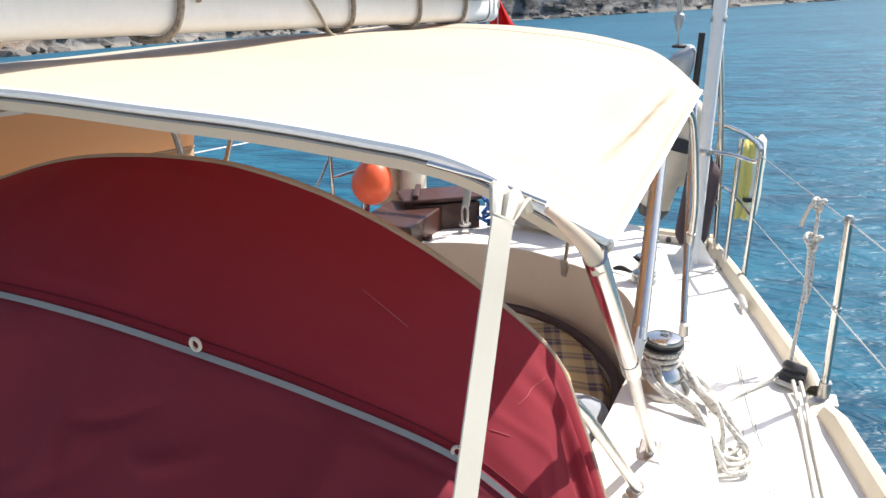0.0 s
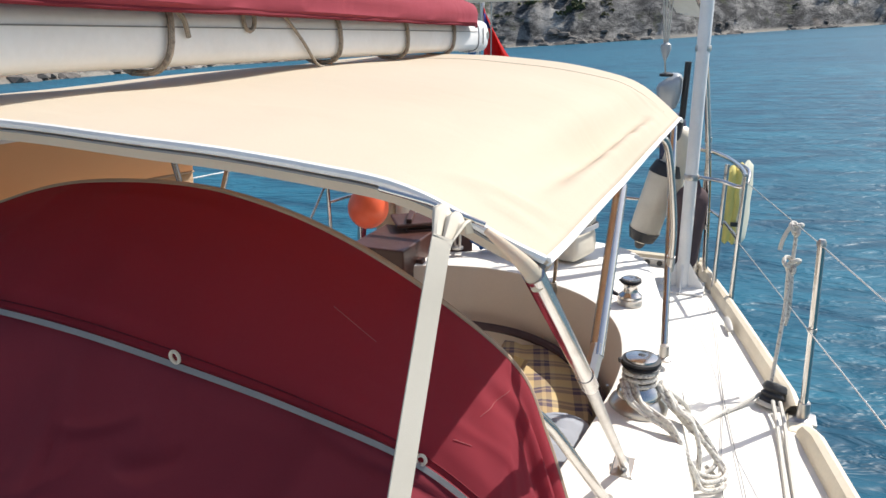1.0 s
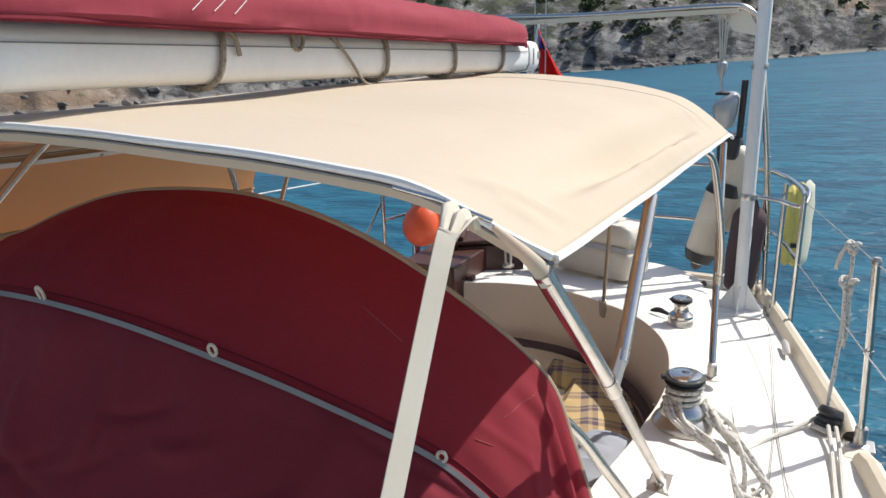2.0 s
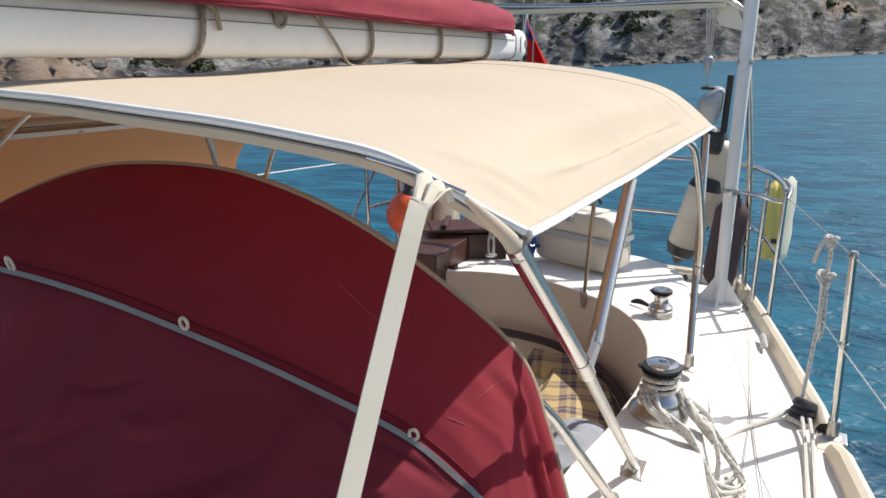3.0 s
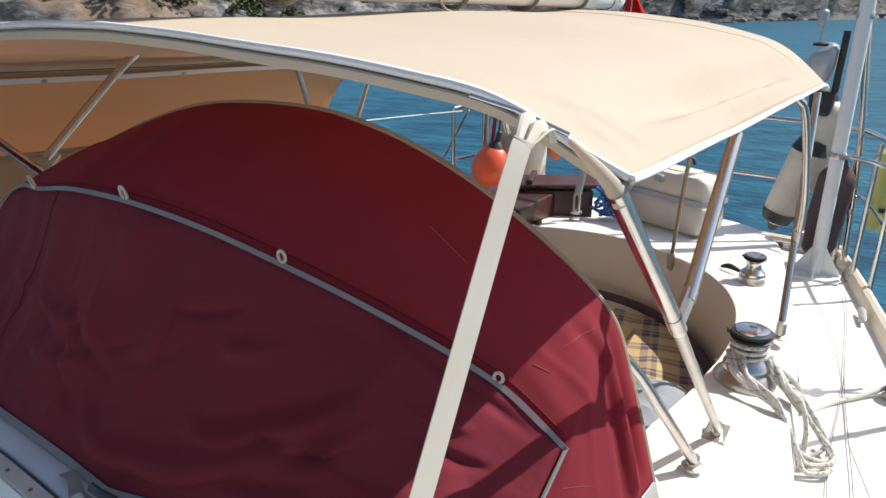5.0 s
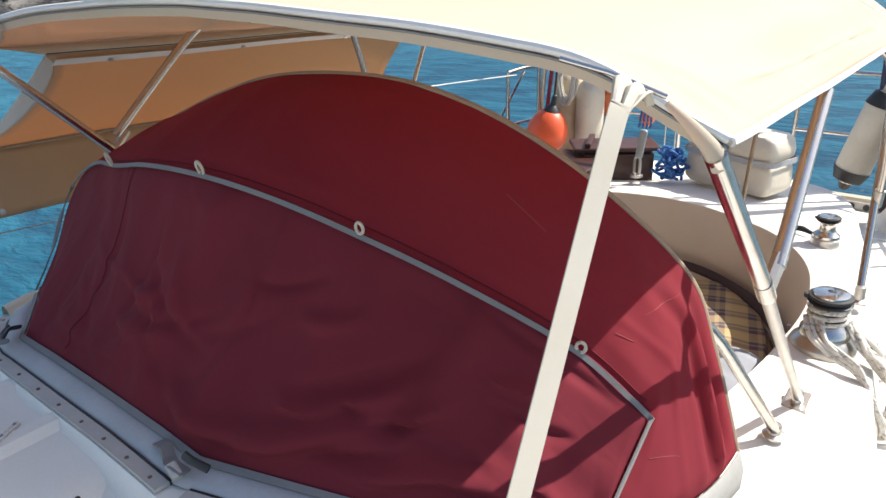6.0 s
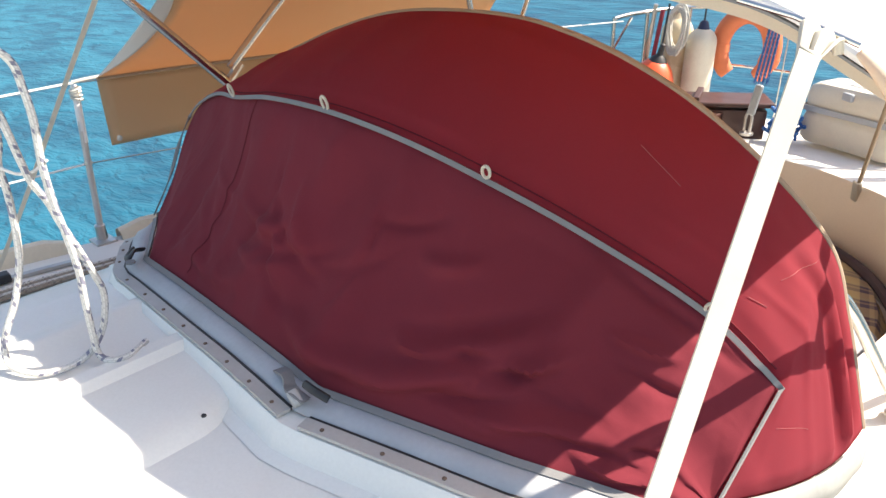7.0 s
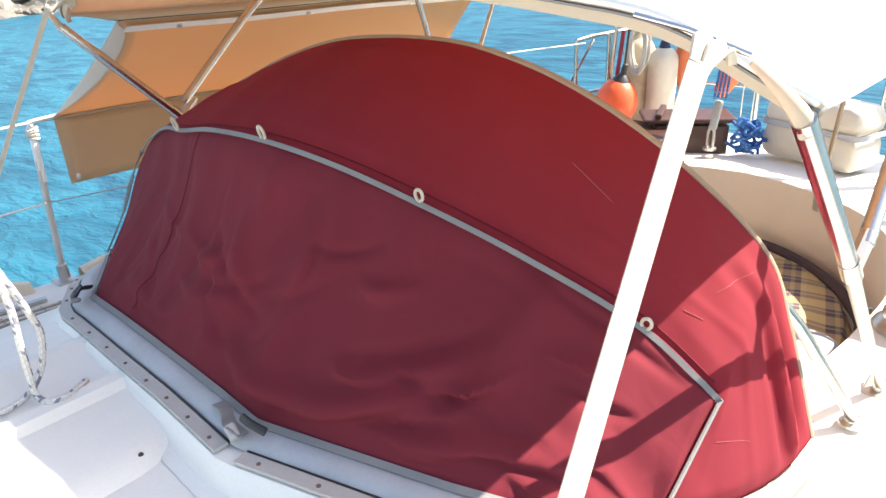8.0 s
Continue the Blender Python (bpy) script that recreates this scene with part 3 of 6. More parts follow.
# ---- spray hood ----
FOOT = (0.748, 1.592, 0.490)
PIPING = [(-0.79, 1.555, 0.492), (-0.812, 1.625, 0.570), (-0.826, 1.685, 0.668), (-0.836, 1.735, 0.728), (-0.751, 1.728, 0.776), (-0.610, 1.700, 0.822), (-0.437, 1.650, 0.851), (-0.26, 1.62, 0.885), (-0.06, 1.608, 0.897), (0.12, 1.62, 0.880),
          (0.288, 1.648, 0.839), (0.46, 1.695, 0.775), (0.635, 1.757, 0.682), (0.752, 1.767, 0.603), FOOT]
AFT = [(-0.90, 1.985, 0.432), (-0.86, 2.01, 0.57), (-0.825, 2.02, 0.68), (-0.815, 1.96, 0.795), (-0.68, 1.93, 0.868), (-0.54, 1.92, 0.922), (-0.39, 1.905, 0.973), (-0.20, 1.90, 1.024), (0.0, 1.90, 1.045),
       (0.20, 1.90, 1.040), (0.40, 1.905, 0.990), (0.57, 1.935, 0.892), (0.705, 2.03, 0.727), (0.77, 2.02, 0.60), (0.84, 1.985, 0.432)]
FRONT = [(-0.79, 1.555, 0.492), (-0.67, 1.495, 0.508), (-0.56, 1.435, 0.522), (-0.46, 1.378, 0.535), (-0.31, 1.371, 0.542), (-0.17, 1.364, 0.545), (-0.03, 1.358, 0.545), (0.09, 1.352, 0.545),
         (0.205, 1.345, 0.542), (0.37, 1.392, 0.538), (0.52, 1.440, 0.53), (0.635, 1.490, 0.518), (0.70, 1.525, 0.505), FOOT]
NC = 230
pipe_c, aft_c = curve(PIPING[:-1], NC - 34), curve(AFT, NC)
pipe_c += [pipe_c[-1].lerp(Vector(FOOT), k / 34) for k in range(1, 35)]
front_c = [Vector([np.interp(i / NC * (len(FRONT) - 1), range(len(FRONT)), [p[a] for p in FRONT]) for a in range(3)]) for i in range(NC + 1)]


random.seed(12)
CREASES = []
for _ in range(46):
    cx, cu = random.uniform(-0.75, 0.75), abs(random.gauss(0, 0.35))
    ang, ln = random.gauss(0.25 if cx > 0 else -0.5, 0.45), random.uniform(0.05, 0.16)
    CREASES.append((cx, 0.03 + 0.42 * cu, ang, ln, random.uniform(0.010, 0.016), random.choice((1, 1, -1)) * random.uniform(0.003, 0.008)))
for cx, ang in ((-0.13, 1.36), (-0.30, 1.45), (-0.52, 1.25), (0.16, 1.5)):
    CREASES.append((cx, 0.24, ang, 0.17, 0.010, -0.004))
CREASES += [(0.22, 0.055, 0.12, 0.20, 0.018, 0.010), (0.34, 0.09, 0.4, 0.14, 0.019, 0.008), (-0.25, 0.05, -0.08, 0.15, 0.018, 0.009), (0.62, 0.14, 0.9, 0.10, 0.015, 0.011), (0.55, 0.10, 0.5, 0.12, 0.015, 0.010), (0.66, 0.07, 0.35, 0.09, 0.014, 0.010)]


def crease(x, h):
    """The relief of single creases in the hood's front, by x and height over the hem."""
    f = 0.0
    for cx, ch, ang, ln, w, a in CREASES:
        dx, dh = x - cx, h - ch
        t = dx * math.cos(ang) + dh * math.sin(ang)
        if abs(t) < ln:
            n = -dx * math.sin(ang) + dh * math.cos(ang) - 0.25 * t * t / ln
            f += a * math.exp(-(n / w) ** 2) * (1 - (t / ln) ** 2)
    return f


def cloth_rows(a, b, n, amount, sag=0.0, seed=0.0):
    """Rows of cloth between two hems, with soft folds along the pull of the cloth."""
    rows = []
    for i in range(n + 1):
        u = i / n
        env = min(1.0, u * 7, (1 - u) * 7)
        row = []
        for j, (p, q) in enumerate(zip(a, b)):
            v = p.lerp(q, u)
            nrm = Vector((v.x * 0.9, v.y - 2.25, (v.z - 0.35) * 0.8)).normalized()
            side = min(1.0, max(0.0, (abs(v.x) - 0.45) / 0.3))
            f = 0.012 * noise.noise(Vector((v.x * 2.6 + seed, v.y * 2, v.z * 2.6))) + 0.005 * noise.noise(Vector((v.x * 7, v.y * 7 + seed, v.z * 5)))
            low = max(0.0, 1 - u * 1.5)
            f += 0.016 * low * (1 - 2 * abs(noise.noise(Vector((v.x * 2.2 + v.z * 3.0 + seed, v.z * 9 - v.x * 2.0, 3))))) * (1.0 if seed == 0 else 0.0)
            f += (0.013 if seed == 0 else 0.006) * (1 - 2 * abs(noise.noise(Vector((v.x * 6.5 + seed, v.z * 1.2 + v.x * 0.8, 9)))))
            if seed == 0:
                f += 0.019 * math.tanh(crease(v.x, u * 0.45) * 2.2 / 0.019) * (1.0 if v.x > -0.45 else 0.35)
            drape = 0.005 if v.x > 0 else 0.003
            if seed and v.x > 0:
                f += 0.018 * side * min(1.0, max(0.0, (u - 0.50) / 0.25)) * min(1.0, max(0.0, (0.80 - v.z) / 0.2)) * math.sin(2 * math.pi * (4.2 * u + 0.7 * noise.noise(Vector((v.z * 3, u * 2, 4)))) + 0.5)
                f += 0.004 * side * math.exp(-((u - 0.38 - 0.5 * (0.6 - v.z)) / 0.035) ** 2)
            f += drape * side * math.sin((v.y * 1.25 + v.x * 0.5) * 52 + 3 * noise.noise(v * 5)) * (0.3 + 0.7 * abs(noise.noise(v * 3 + Vector((0, 0, seed)))))
            if seed == 0:
                f *= min(1.0, max(0.05, ((v.x + 0.92) / 0.92) ** 2))
            if seed == 0 and v.x < 0.1:
                f += 0.0045 * min(1.0, (0.1 - v.x) / 0.3) * math.sin(v.x * 34 + 5 * u + 2.5 * noise.noise(Vector((v.x * 3, u * 2, 6)))) * (0.4 + 0.6 * abs(noise.noise(Vector((v.x * 4, u, 8)))))
            row.append(v + nrm * (f * amount + sag * math.sin(math.pi * u)) * env * min(1.0, j / 14, (NC - j) / 5))
        rows.append(row)
    return rows


hood = thing("spray_hood", (0, 1.65, 0.53), "burgundy canvas spray hood with grey piping over the companionway", "spray hood")
front_rows = cloth_rows(front_c, pipe_c, 64, 1.2, -0.012)
top_rows = cloth_rows(pipe_c, aft_c, 52, 0.8, 0.006, 5.0)
for i, row in enumerate(top_rows):
    for j in range(186, NC + 1):
        row[j] += Vector((0.8, -0.25, 0.05)) * 0.040 * math.sin(math.pi * i / 52) * (j - 186) / (NC - 186)
part("front_panel", sheet(front_rows), BURGUNDY, hood, "creased burgundy canvas front, darkened for its shade", True, 0.0025)
part("top_panel", sheet(top_rows), BURGUNDY_SUNLIT, hood, "burgundy canvas top, brightened for the sun glowing through", True, 0.0025)


def lifted(c, d):
    return [p + (Vector((p.x * 0.5, -0.8, 0.6)) if abs(p.x) < 0.72 else Vector((math.copysign(1, p.x), -0.7, 0.35))).normalized() * d for p in c]


piping = part("piping", ribbon([p + Vector((0, -0.004, -0.005)) for p in lifted(pipe_c, 0.010)], (0.0, 0.55, 0.83), 0.0090, 0.003), GREY_TAPE, hood, "grey bound seam")
UP = Vector((0, -0.0022, 0.0022))


def on_cloth(rows, path):
    """Points on a cloth from row and column, eased between its threads."""
    out = []
    for r, c in path:
        i, j = min(int(r), len(rows) - 2), min(int(c), len(rows[0]) - 2)
        a = rows[i][j].lerp(rows[i][j + 1], c - j)
        b = rows[i + 1][j].lerp(rows[i + 1][j + 1], c - j)
        out.append(a.lerp(b, r - i) + UP)
    return out


SEAM_RED = surface("dark_red_seam", (0.15, 0.016, 0.023), None, 0.9)
CHALK = surface("chafed_canvas", (0.38, 0.11, 0.11), (0.30, 0.07, 0.08), 0.9)
part("panel_seam", ribbon(on_cloth(front_rows, [(64 - 62 * q, 100 - 20 * q - 6 * q * q) for q in np.linspace(0.02, 0.98, 40)]), (1, 0, 0), 0.0016, 0.001), SEAM_RED, hood, "stitched panel seam")
part("flap_seam", ribbon(on_cloth(top_rows, [(2.2, c) for c in np.linspace(12, 194, 140)]), (0, 1, 0.4), 0.0022, 0.001), SEAM_RED, hood, "stitched flap edge along the piping")
for path in ([(12 + 2 * q, 186 + 3 * q) for q in np.linspace(0, 1, 5)], [(24 + 18 * q, 190 + 6 * q) for q in np.linspace(0, 1, 12)], [(9 + 12 * q, 214 + 5 * q) for q in np.linspace(0, 1, 8)], [(30 - 4 * q, 168 + 6 * q) for q in np.linspace(0, 1, 5)]):
    part("chafe_mark", ribbon(on_cloth(top_rows, path), (0, 1, 0.4), 0.0006, 0.001), CHALK, hood, "pale scuff")
part("edge_trim", tube(aft_c, 0.0055, 8), TRIM, hood, "fawn bound after edge")
for lx, ly, lz in ((-0.430, 1.632, 0.876), (-0.058, 1.607, 0.916), (0.299, 1.645, 0.859), (0.644, 1.757, 0.697)):
    tilt = 0.35 if lx > 0.2 else 0.05
    ring = [Vector((lx + 0.008 * math.sin(a) + 0.009 * math.cos(a) * tilt, ly - 0.012 - 0.004 * math.cos(a), lz - 0.004 + 0.014 * math.cos(a) * (1 - tilt * 0.5))) for a in np.linspace(0, 2 * math.pi, 17)]
    part("webbing_loop", tube(ring, 0.0028, 6), WEBBING, piping, "white webbing loop")
skirt = front_c[6:NC - 5]
out = []
for p in skirt:
    d = Vector((0, -1.0, 0)) if -0.46 < p.x < 0.205 else Vector((0.42 if p.x > 0 else -0.6, -1.0, 0)).normalized()
    out.append((p + d * 0.003 + Vector((0, 0, 0.002)), p + d * 0.052 + Vector((0, 0, roof_z(p.x, 0) + 0.006 - p.z))))
part("base_strip", sheet([[a for a, b in out], [a.lerp(b, 0.5) for a, b in out], [b for a, b in out]]), GREY_VINYL, hood, "grey vinyl skirt laced to the roof", True, 0.003)
part("hem", ribbon([a.lerp(b, 0.07) + Vector((0, 0, 0.003)) for a, b in out], (0.1, -1, -0.4), 0.012, 0.004), GREY_TAPE, hood, "dark grey hem")
for s in (1, -1):
    edge = [row[NC if s > 0 else 0] for row in top_rows]
    top = [p + Vector((s * 0.005, -0.002, 0.004)) for p in edge]
    low = [p + Vector((s * (0.010 + 0.006 * (i / 52) ** 2), -0.008, -0.052 - 0.016 * (i / 52) ** 2 + wob((i * 0.1, s, 2), 1, 0.006))) for i, p in enumerate(edge)]
    part("side_skirt", sheet([top, [p.lerp(q, 0.5) + Vector((s * 0.006, 0, 0.004 * math.sin(i * 0.5))) for i, (p, q) in enumerate(zip(top, low))], low]), PALE_VINYL, hood, "pale vinyl side skirt", True, 0.002)
    bow = part("hood_bow", tube(curve([(s * 0.68, 1.93, 0.73), (s * 0.752, 2.045, 0.622), (s * 0.808, 2.135, 0.480), (s * 0.858, 2.223, 0.340)], 12), 0.0115, 10), STEEL, hood, "polished steel hood bow leg")
    part("bow_socket", lathe([(0.024, 0), (0.024, 0.004), (0.014, 0.008), (0.0135, 0.024), (0.012, 0.028)], pose(s * 0.858, 2.228, 0.322), 14), DULL_STEEL, bow, "steel deck socket")

plinth = []
for a, b in out:
    d = Vector((0, -1, 0)) if -0.46 < b.x < 0.205 else Vector((0.42 if b.x > 0 else -0.6, -1, 0)).normalized()
    top = Vector((b.x, b.y, roof_z(b.x, 0)))
    foot = low_roof((top + d * 0.07).x, 1.0)
    plinth.append([top - d * 0.12, top + d * 0.029, top + d * 0.034 - Vector((0, 0, 0.006)), Vector((top.x, top.y, foot)) + d * 0.050 + Vector((0, 0, 0.008)), Vector((top.x, top.y, foot)) + d * 0.072 + Vector((0, 0, 0.0015))])
part("hood_plinth", sheet(plinth), GELCOAT, None, "white moulded step under the spray hood", True, 0, (0, 1.3, 0.5), "structure", "plinth")

# alloy track that holds the skirt, with its studs
tr = [b + (Vector((0, -1, 0)) if b.x < 0.21 and b.x > -0.46 else Vector((0.42 if b.x > 0 else -0.6, -1, 0)).normalized()) * 0.015 for a, b in out]
half = next(i for i, p in enumerate(tr) if p.x > 0.2)
for seg in (tr[4:half], tr[half + 1:]):
    track = thing("skirt_track", tuple(seg[0]), "grey alloy track with rusty studs screwed to the roof", "track", "skirt tracks")
    seg = [Vector((p.x, p.y, roof_z(p.x, 0) + 0.006)) for p in seg]
    bar = part("bar", ribbon(seg, (0.2, -1, 0), 0.024, 0.006), ALLOY, track)
    # Dark strip laid in for the shadow between skirt and track.
    part("shadow_gap", ribbon([p + Vector((0, 0.0145, 0.001)) for p in seg], (0.2, -1, 0), 0.004, 0.005), BLACK_RUBBER, track, "dark strip for the shadowed gap along the track")
    for i in range(4, len(seg) - 2, 11):
        part("stud", lathe([(0.0036, 0), (0.0036, 0.0015), (0.0016, 0.0025)], pose(seg[i].x, seg[i].y - 0.002, seg[i].z + 0.003), 8), RUSTY, bar, "small rusty stud")
buckle = thing("hood_buckle", (0.2, 1.31, 0.545), "dark crumpled strap end and buckle on the hood skirt", "buckle")
part("strap", ribbon(curve([(0.115, 1.328, 0.548), (0.145, 1.322, 0.556), (0.165, 1.314, 0.546), (0.188, 1.305, 0.553), (0.215, 1.308, 0.547)], 14), (0.3, -1, 0.2), 0.022, 0.003), GREY_TAPE, buckle)
part("clip", block((0.198, 1.300, 0.548), (0.030, 0.018, 0.013), (10, 15, -12), 0.004), ALLOY, buckle, "alloy clip", False)
part("fold", tube(curve([(0.195, 1.322, 0.562), (0.225, 1.318, 0.566), (0.25, 1.326, 0.558)], 8), 0.007, 7, flat=0.6), BLACK_RUBBER, buckle, "dark folded cloth")

corner_tie = thing("hood_lashing", (-0.47, 1.345, 0.545), "dark frayed lashing at the hood's corner", "lashing")
part("lashing", tube(curve([(-0.50, 1.385, 0.545), (-0.475, 1.355, 0.560), (-0.455, 1.335, 0.556), (-0.485, 1.34, 0.548), (-0.52, 1.37, 0.545)], 16), 0.007, 7, flat=0.6), BLACK_RUBBER, corner_tie, "black cord")
part("eyelet", lathe([(0.010, 0), (0.010, 0.004), (0.004, 0.005)], pose(-0.44, 1.330, 0.552), 10), GREY_TAPE, corner_tie, "grey eyelet")

# ---- bimini ----
BIM_W = 0.845
PROFILE = [(0, 1.205), (0.2, 1.200), (0.38, 1.188), (0.52, 1.180), (0.63, 1.169), (0.72, 1.158), (0.80, 1.148), (0.85, 1.134), (0.89, 1.115), (0.95, 1.086), (1.0, 1.060), (1.06, 1.030)]


def bim_point(u, v):
    """u from -1 to 1 across, v from 0 at the front to 1 at the stern end."""
    front = 1.575 + 0.085 * abs(u) ** 3 + 0.010 * max(0.0, (abs(u) - 0.93) / 0.07) ** 2
    back = 3.58 - 0.02 * abs(u) ** 2
    y = front + (back - front) * v
    z = sum(lerp_table(PROFILE, abs(u) * (1.0 if u > 0 else 0.97) + q) for q in (-0.05, -0.025, 0.0, 0.025, 0.05)) / 5 - 0.055 * v ** 0.8 * abs(u) ** 5 + 0.012 * v * (1 - u * u)
    bows = 0.005 * math.cos(2 * math.pi * (v * 2 - 0.02)) * (1 - u * u)
    z += bows - 0.005 * (1 - u * u) + 0.012 * min(1.0, v / 0.15) * (1 - v) * (1 - u * u)
    side = max(0.0, abs(u) - 0.72) / 0.28
    x = u * (BIM_W if u > 0 else 1.02)
    z += 0.005 * side * math.sin(v * 17 + 3 * noise.noise(Vector((u * 3, v * 7, 0)))) * (1 - side * 0.8)
    deep = math.sin(math.pi * min(1.0, max(0.0, (v - 0.06) / 0.78)))
    z -= 0.046 * deep * math.exp(-((abs(u) - 0.905 - 0.008 * math.sin(y * 2.2)) / 0.044) ** 2)
    z += 0.022 * deep * math.exp(-((abs(u) - 0.957) / 0.028) ** 2)
    z += 0.0045 * deep * max(0.0, 1 - abs(abs(u) - 0.945) / 0.055) * math.sin(52 * v + 22 * abs(u) + 4 * noise.noise(Vector((v * 9, 0, 2)))) * (0.4 + noise.noise(Vector((v * 6, 3, 0))))
    for cu, cv, ang, ln in ((0.87, 0.060, 0.6, 0.07), (0.92, 0.075, 0.2, 0.06), (0.93, 0.045, -0.2, 0.05), (0.88, 0.82, -0.6, 0.08), (0.93, 0.85, -0.2, 0.06)):
        du, dv = (abs(u) - cu) * 0.87, (v - cv) * 2.0
        al, ac = du * math.cos(ang) + dv * math.sin(ang), dv * math.cos(ang) - du * math.sin(ang)
        z += 0.006 * math.exp(-(al / (0.7 * ln)) ** 2 - (ac / 0.016) ** 2)
    z += 0.004 * noise.noise(Vector((x * 3, y * 2.2, 1))) + 0.005 * side * (1 - side) * noise.noise(Vector((x * 6, y * 6, 5)))
    if v > 0.93:
        z -= 0.018 * ((v - 0.93) / 0.07) ** 2
    return Vector((x, y, z))


bimini = thing("bimini", (0, 2.6, 1.1), "beige canvas bimini awning on a polished steel frame", "awning")
US = [s * q for s in (-1, 1) for q in (list(np.linspace(1.0, 0.70, 31)) + list(np.linspace(0.67, 0.03, 22)))]
US = sorted(US + [0.0])
part("canopy", sheet([[bim_point(u, v) for u in US] for v in np.linspace(0, 1, 140)]), BEIGE, bimini, "taut beige canvas, folded at the corners", True, 0.002)
front_edge = [bim_point(u, 0) for u in US]
side_edge = {s: [bim_point(s, v) for v in np.linspace(0, 1, 50)] for s in (1, -1)}
part("front_piping", tube([p + Vector((0, -0.006, 0.001)) for p in front_edge], 0.0058, 8), WHITE_TAPE, bimini, "white piped front hem")
part("front_sleeve", ribbon([p + Vector((0, 0.008, -0.013)) for p in front_edge], (0, -0.35, 1), 0.022, 0.012), BEIGE, bimini, "beige sleeve round the front bow")
# Grey strip put in for the thin shadow line below the white piping.
part("hem_shadow", ribbon([p + Vector((0, -0.001, -0.009)) for p in front_edge], (0, -0.35, 1), 0.003, 0.006), GREY_TAPE, bimini, "grey strip for the shadow line under the front hem")
for s in (1, -1):
    part("side_piping", tube([p + Vector((s * 0.002, 0, -0.003)) for p in side_edge[s]], 0.006, 6), WHITE_TAPE, bimini, "white piped side hem")
part("after_piping", tube([bim_point(u, 1) + Vector((0, 0.002, -0.002)) for u in US], 0.006, 6), WHITE_TAPE, bimini, "white piped after hem")
SEAM = [bim_point(u, 0.86 - 0.03 * (1 - abs(u))) + Vector((0, 0, 0.0015)) for u in US[4:-4]]
part("seam", ribbon(SEAM, (0, 1, 0), 0.003, 0.001), TRIM, bimini, "stitched seam")
BASE, JOINT = (0.867, 2.408, 0.318), (0.852, 1.950, 0.762)
POST = (0.885, 3.14, 0.262)
for s in (1, -1):
    def m(*p):
        high = max(0.0, p[2] - 0.76)
        return p if s > 0 else (-(1.12 + 0.36 * high) * p[0], p[1] - 0.045 + 0.16 * high, p[2])
    part("front_leg", tube([m(0.835, 1.655, 1.045), m(*JOINT)], 0.0135, 12), STEEL, bimini, "polished steel front leg")
    part("lower_leg", tube([m(*JOINT), m(0.858, 2.20, 0.522), m(*BASE)], [0.0110, 0.0105, 0.0100], 12), DULL_STEEL, bimini, "white-glaring lower leg")
    part("leg_clamp", tube([m(0.8505, 1.925, 0.787), m(0.8525, 1.965, 0.747)], 0.0150, 12), STEEL, bimini, "steel hinge clamp")
    socket = part("leg_socket", block(m(0.865, 2.418, 0.300), (0.055, 0.075, 0.014), (8, 0, 0), 0.004), DULL_STEEL, bimini, "steel deck plate", False)
    part("leg_pin", lathe([(0.012, 0), (0.012, 0.03), (0.007, 0.036)], pose(s * 0.865, 2.41, 0.302), 10), DULL_STEEL, socket)
    bend = [m(0.856, 1.990, 0.790), m(0.840, 2.258, 1.022)] if s > 0 else curve([(-0.958, 1.925, 0.80), (-0.946, 2.06, 0.925), (-0.931, 2.20, 1.05), (-0.895, 2.265, 1.105), (-0.82, 2.30, 1.13)], 24)
    part("second_bow", tube(bend, 0.0125, 12), STEEL, bimini, "polished steel second bow leg")
    part("bow_fork", tube([m(0.852, 1.95, 0.757), m(0.855, 2.005, 0.803)], 0.013, 8), DULL_STEEL, bimini, "steel fork end")
    part("after_post", tube([m(0.828, 3.49, 0.975), m(*POST)], 0.0115, 10), STEEL, bimini, "steel after post")
    part("post_foot", lathe([(0.028, 0), (0.028, 0.006), (0.016, 0.012), (0.015, 0.05)], pose(s * 0.885, 3.14, 0.258), 12), DULL_STEEL, bimini)
    after = part("after_bow", tube(curve([(0.78, 3.02, 1.04), (0.825, 3.05, 1.005), (0.852, 3.09, 0.95), (0.874, 3.22, 0.70), (0.872, 3.27, 0.555)] if s > 0 else [(-0.80, 2.84, 1.10), (-0.88, 2.86, 1.05), (-0.90, 2.885, 1.02), (-0.90, 2.945, 0.84), (-0.91, 3.0, 0.60)], 16), 0.0115, 10), STEEL, bimini, "bent steel after bow")
    part("bow_end", tube([(0.872, 3.265, 0.575), (0.868, 3.285, 0.52)] if s > 0 else [(-0.91, 2.995, 0.62), (-0.91, 3.01, 0.565)], 0.0145, 10), DULL_STEEL, after)
    # corner pocket and tie-down strap
    part("corner_pocket", tube(curve([m(0.792, 1.612, 1.104), m(0.815, 1.625, 1.080), m(0.833, 1.650, 1.050), m(0.838, 1.668, 1.028)], 14), [0.004 + 0.0008 * k if k < 10 else 0.012 for k in range(15)], 10, flat=0.8), BEIGE, bimini, "beige corner pocket")
    part("bare_bow", tube([m(0.672, 1.594, 1.146), m(0.73, 1.598, 1.134), m(0.792, 1.610, 1.111)], 0.0032, 10), STEEL, bimini, "bare steel bow between sleeves")
for v in (0.36, 0.66, 0.93):
    part("cross_bow", tube([bim_point(u, v) + Vector((0, 0.014, -0.048)) for u in np.linspace(-0.78, 0.90, 41)], 0.012, 8), STEEL, bimini, "steel bow under the canvas")
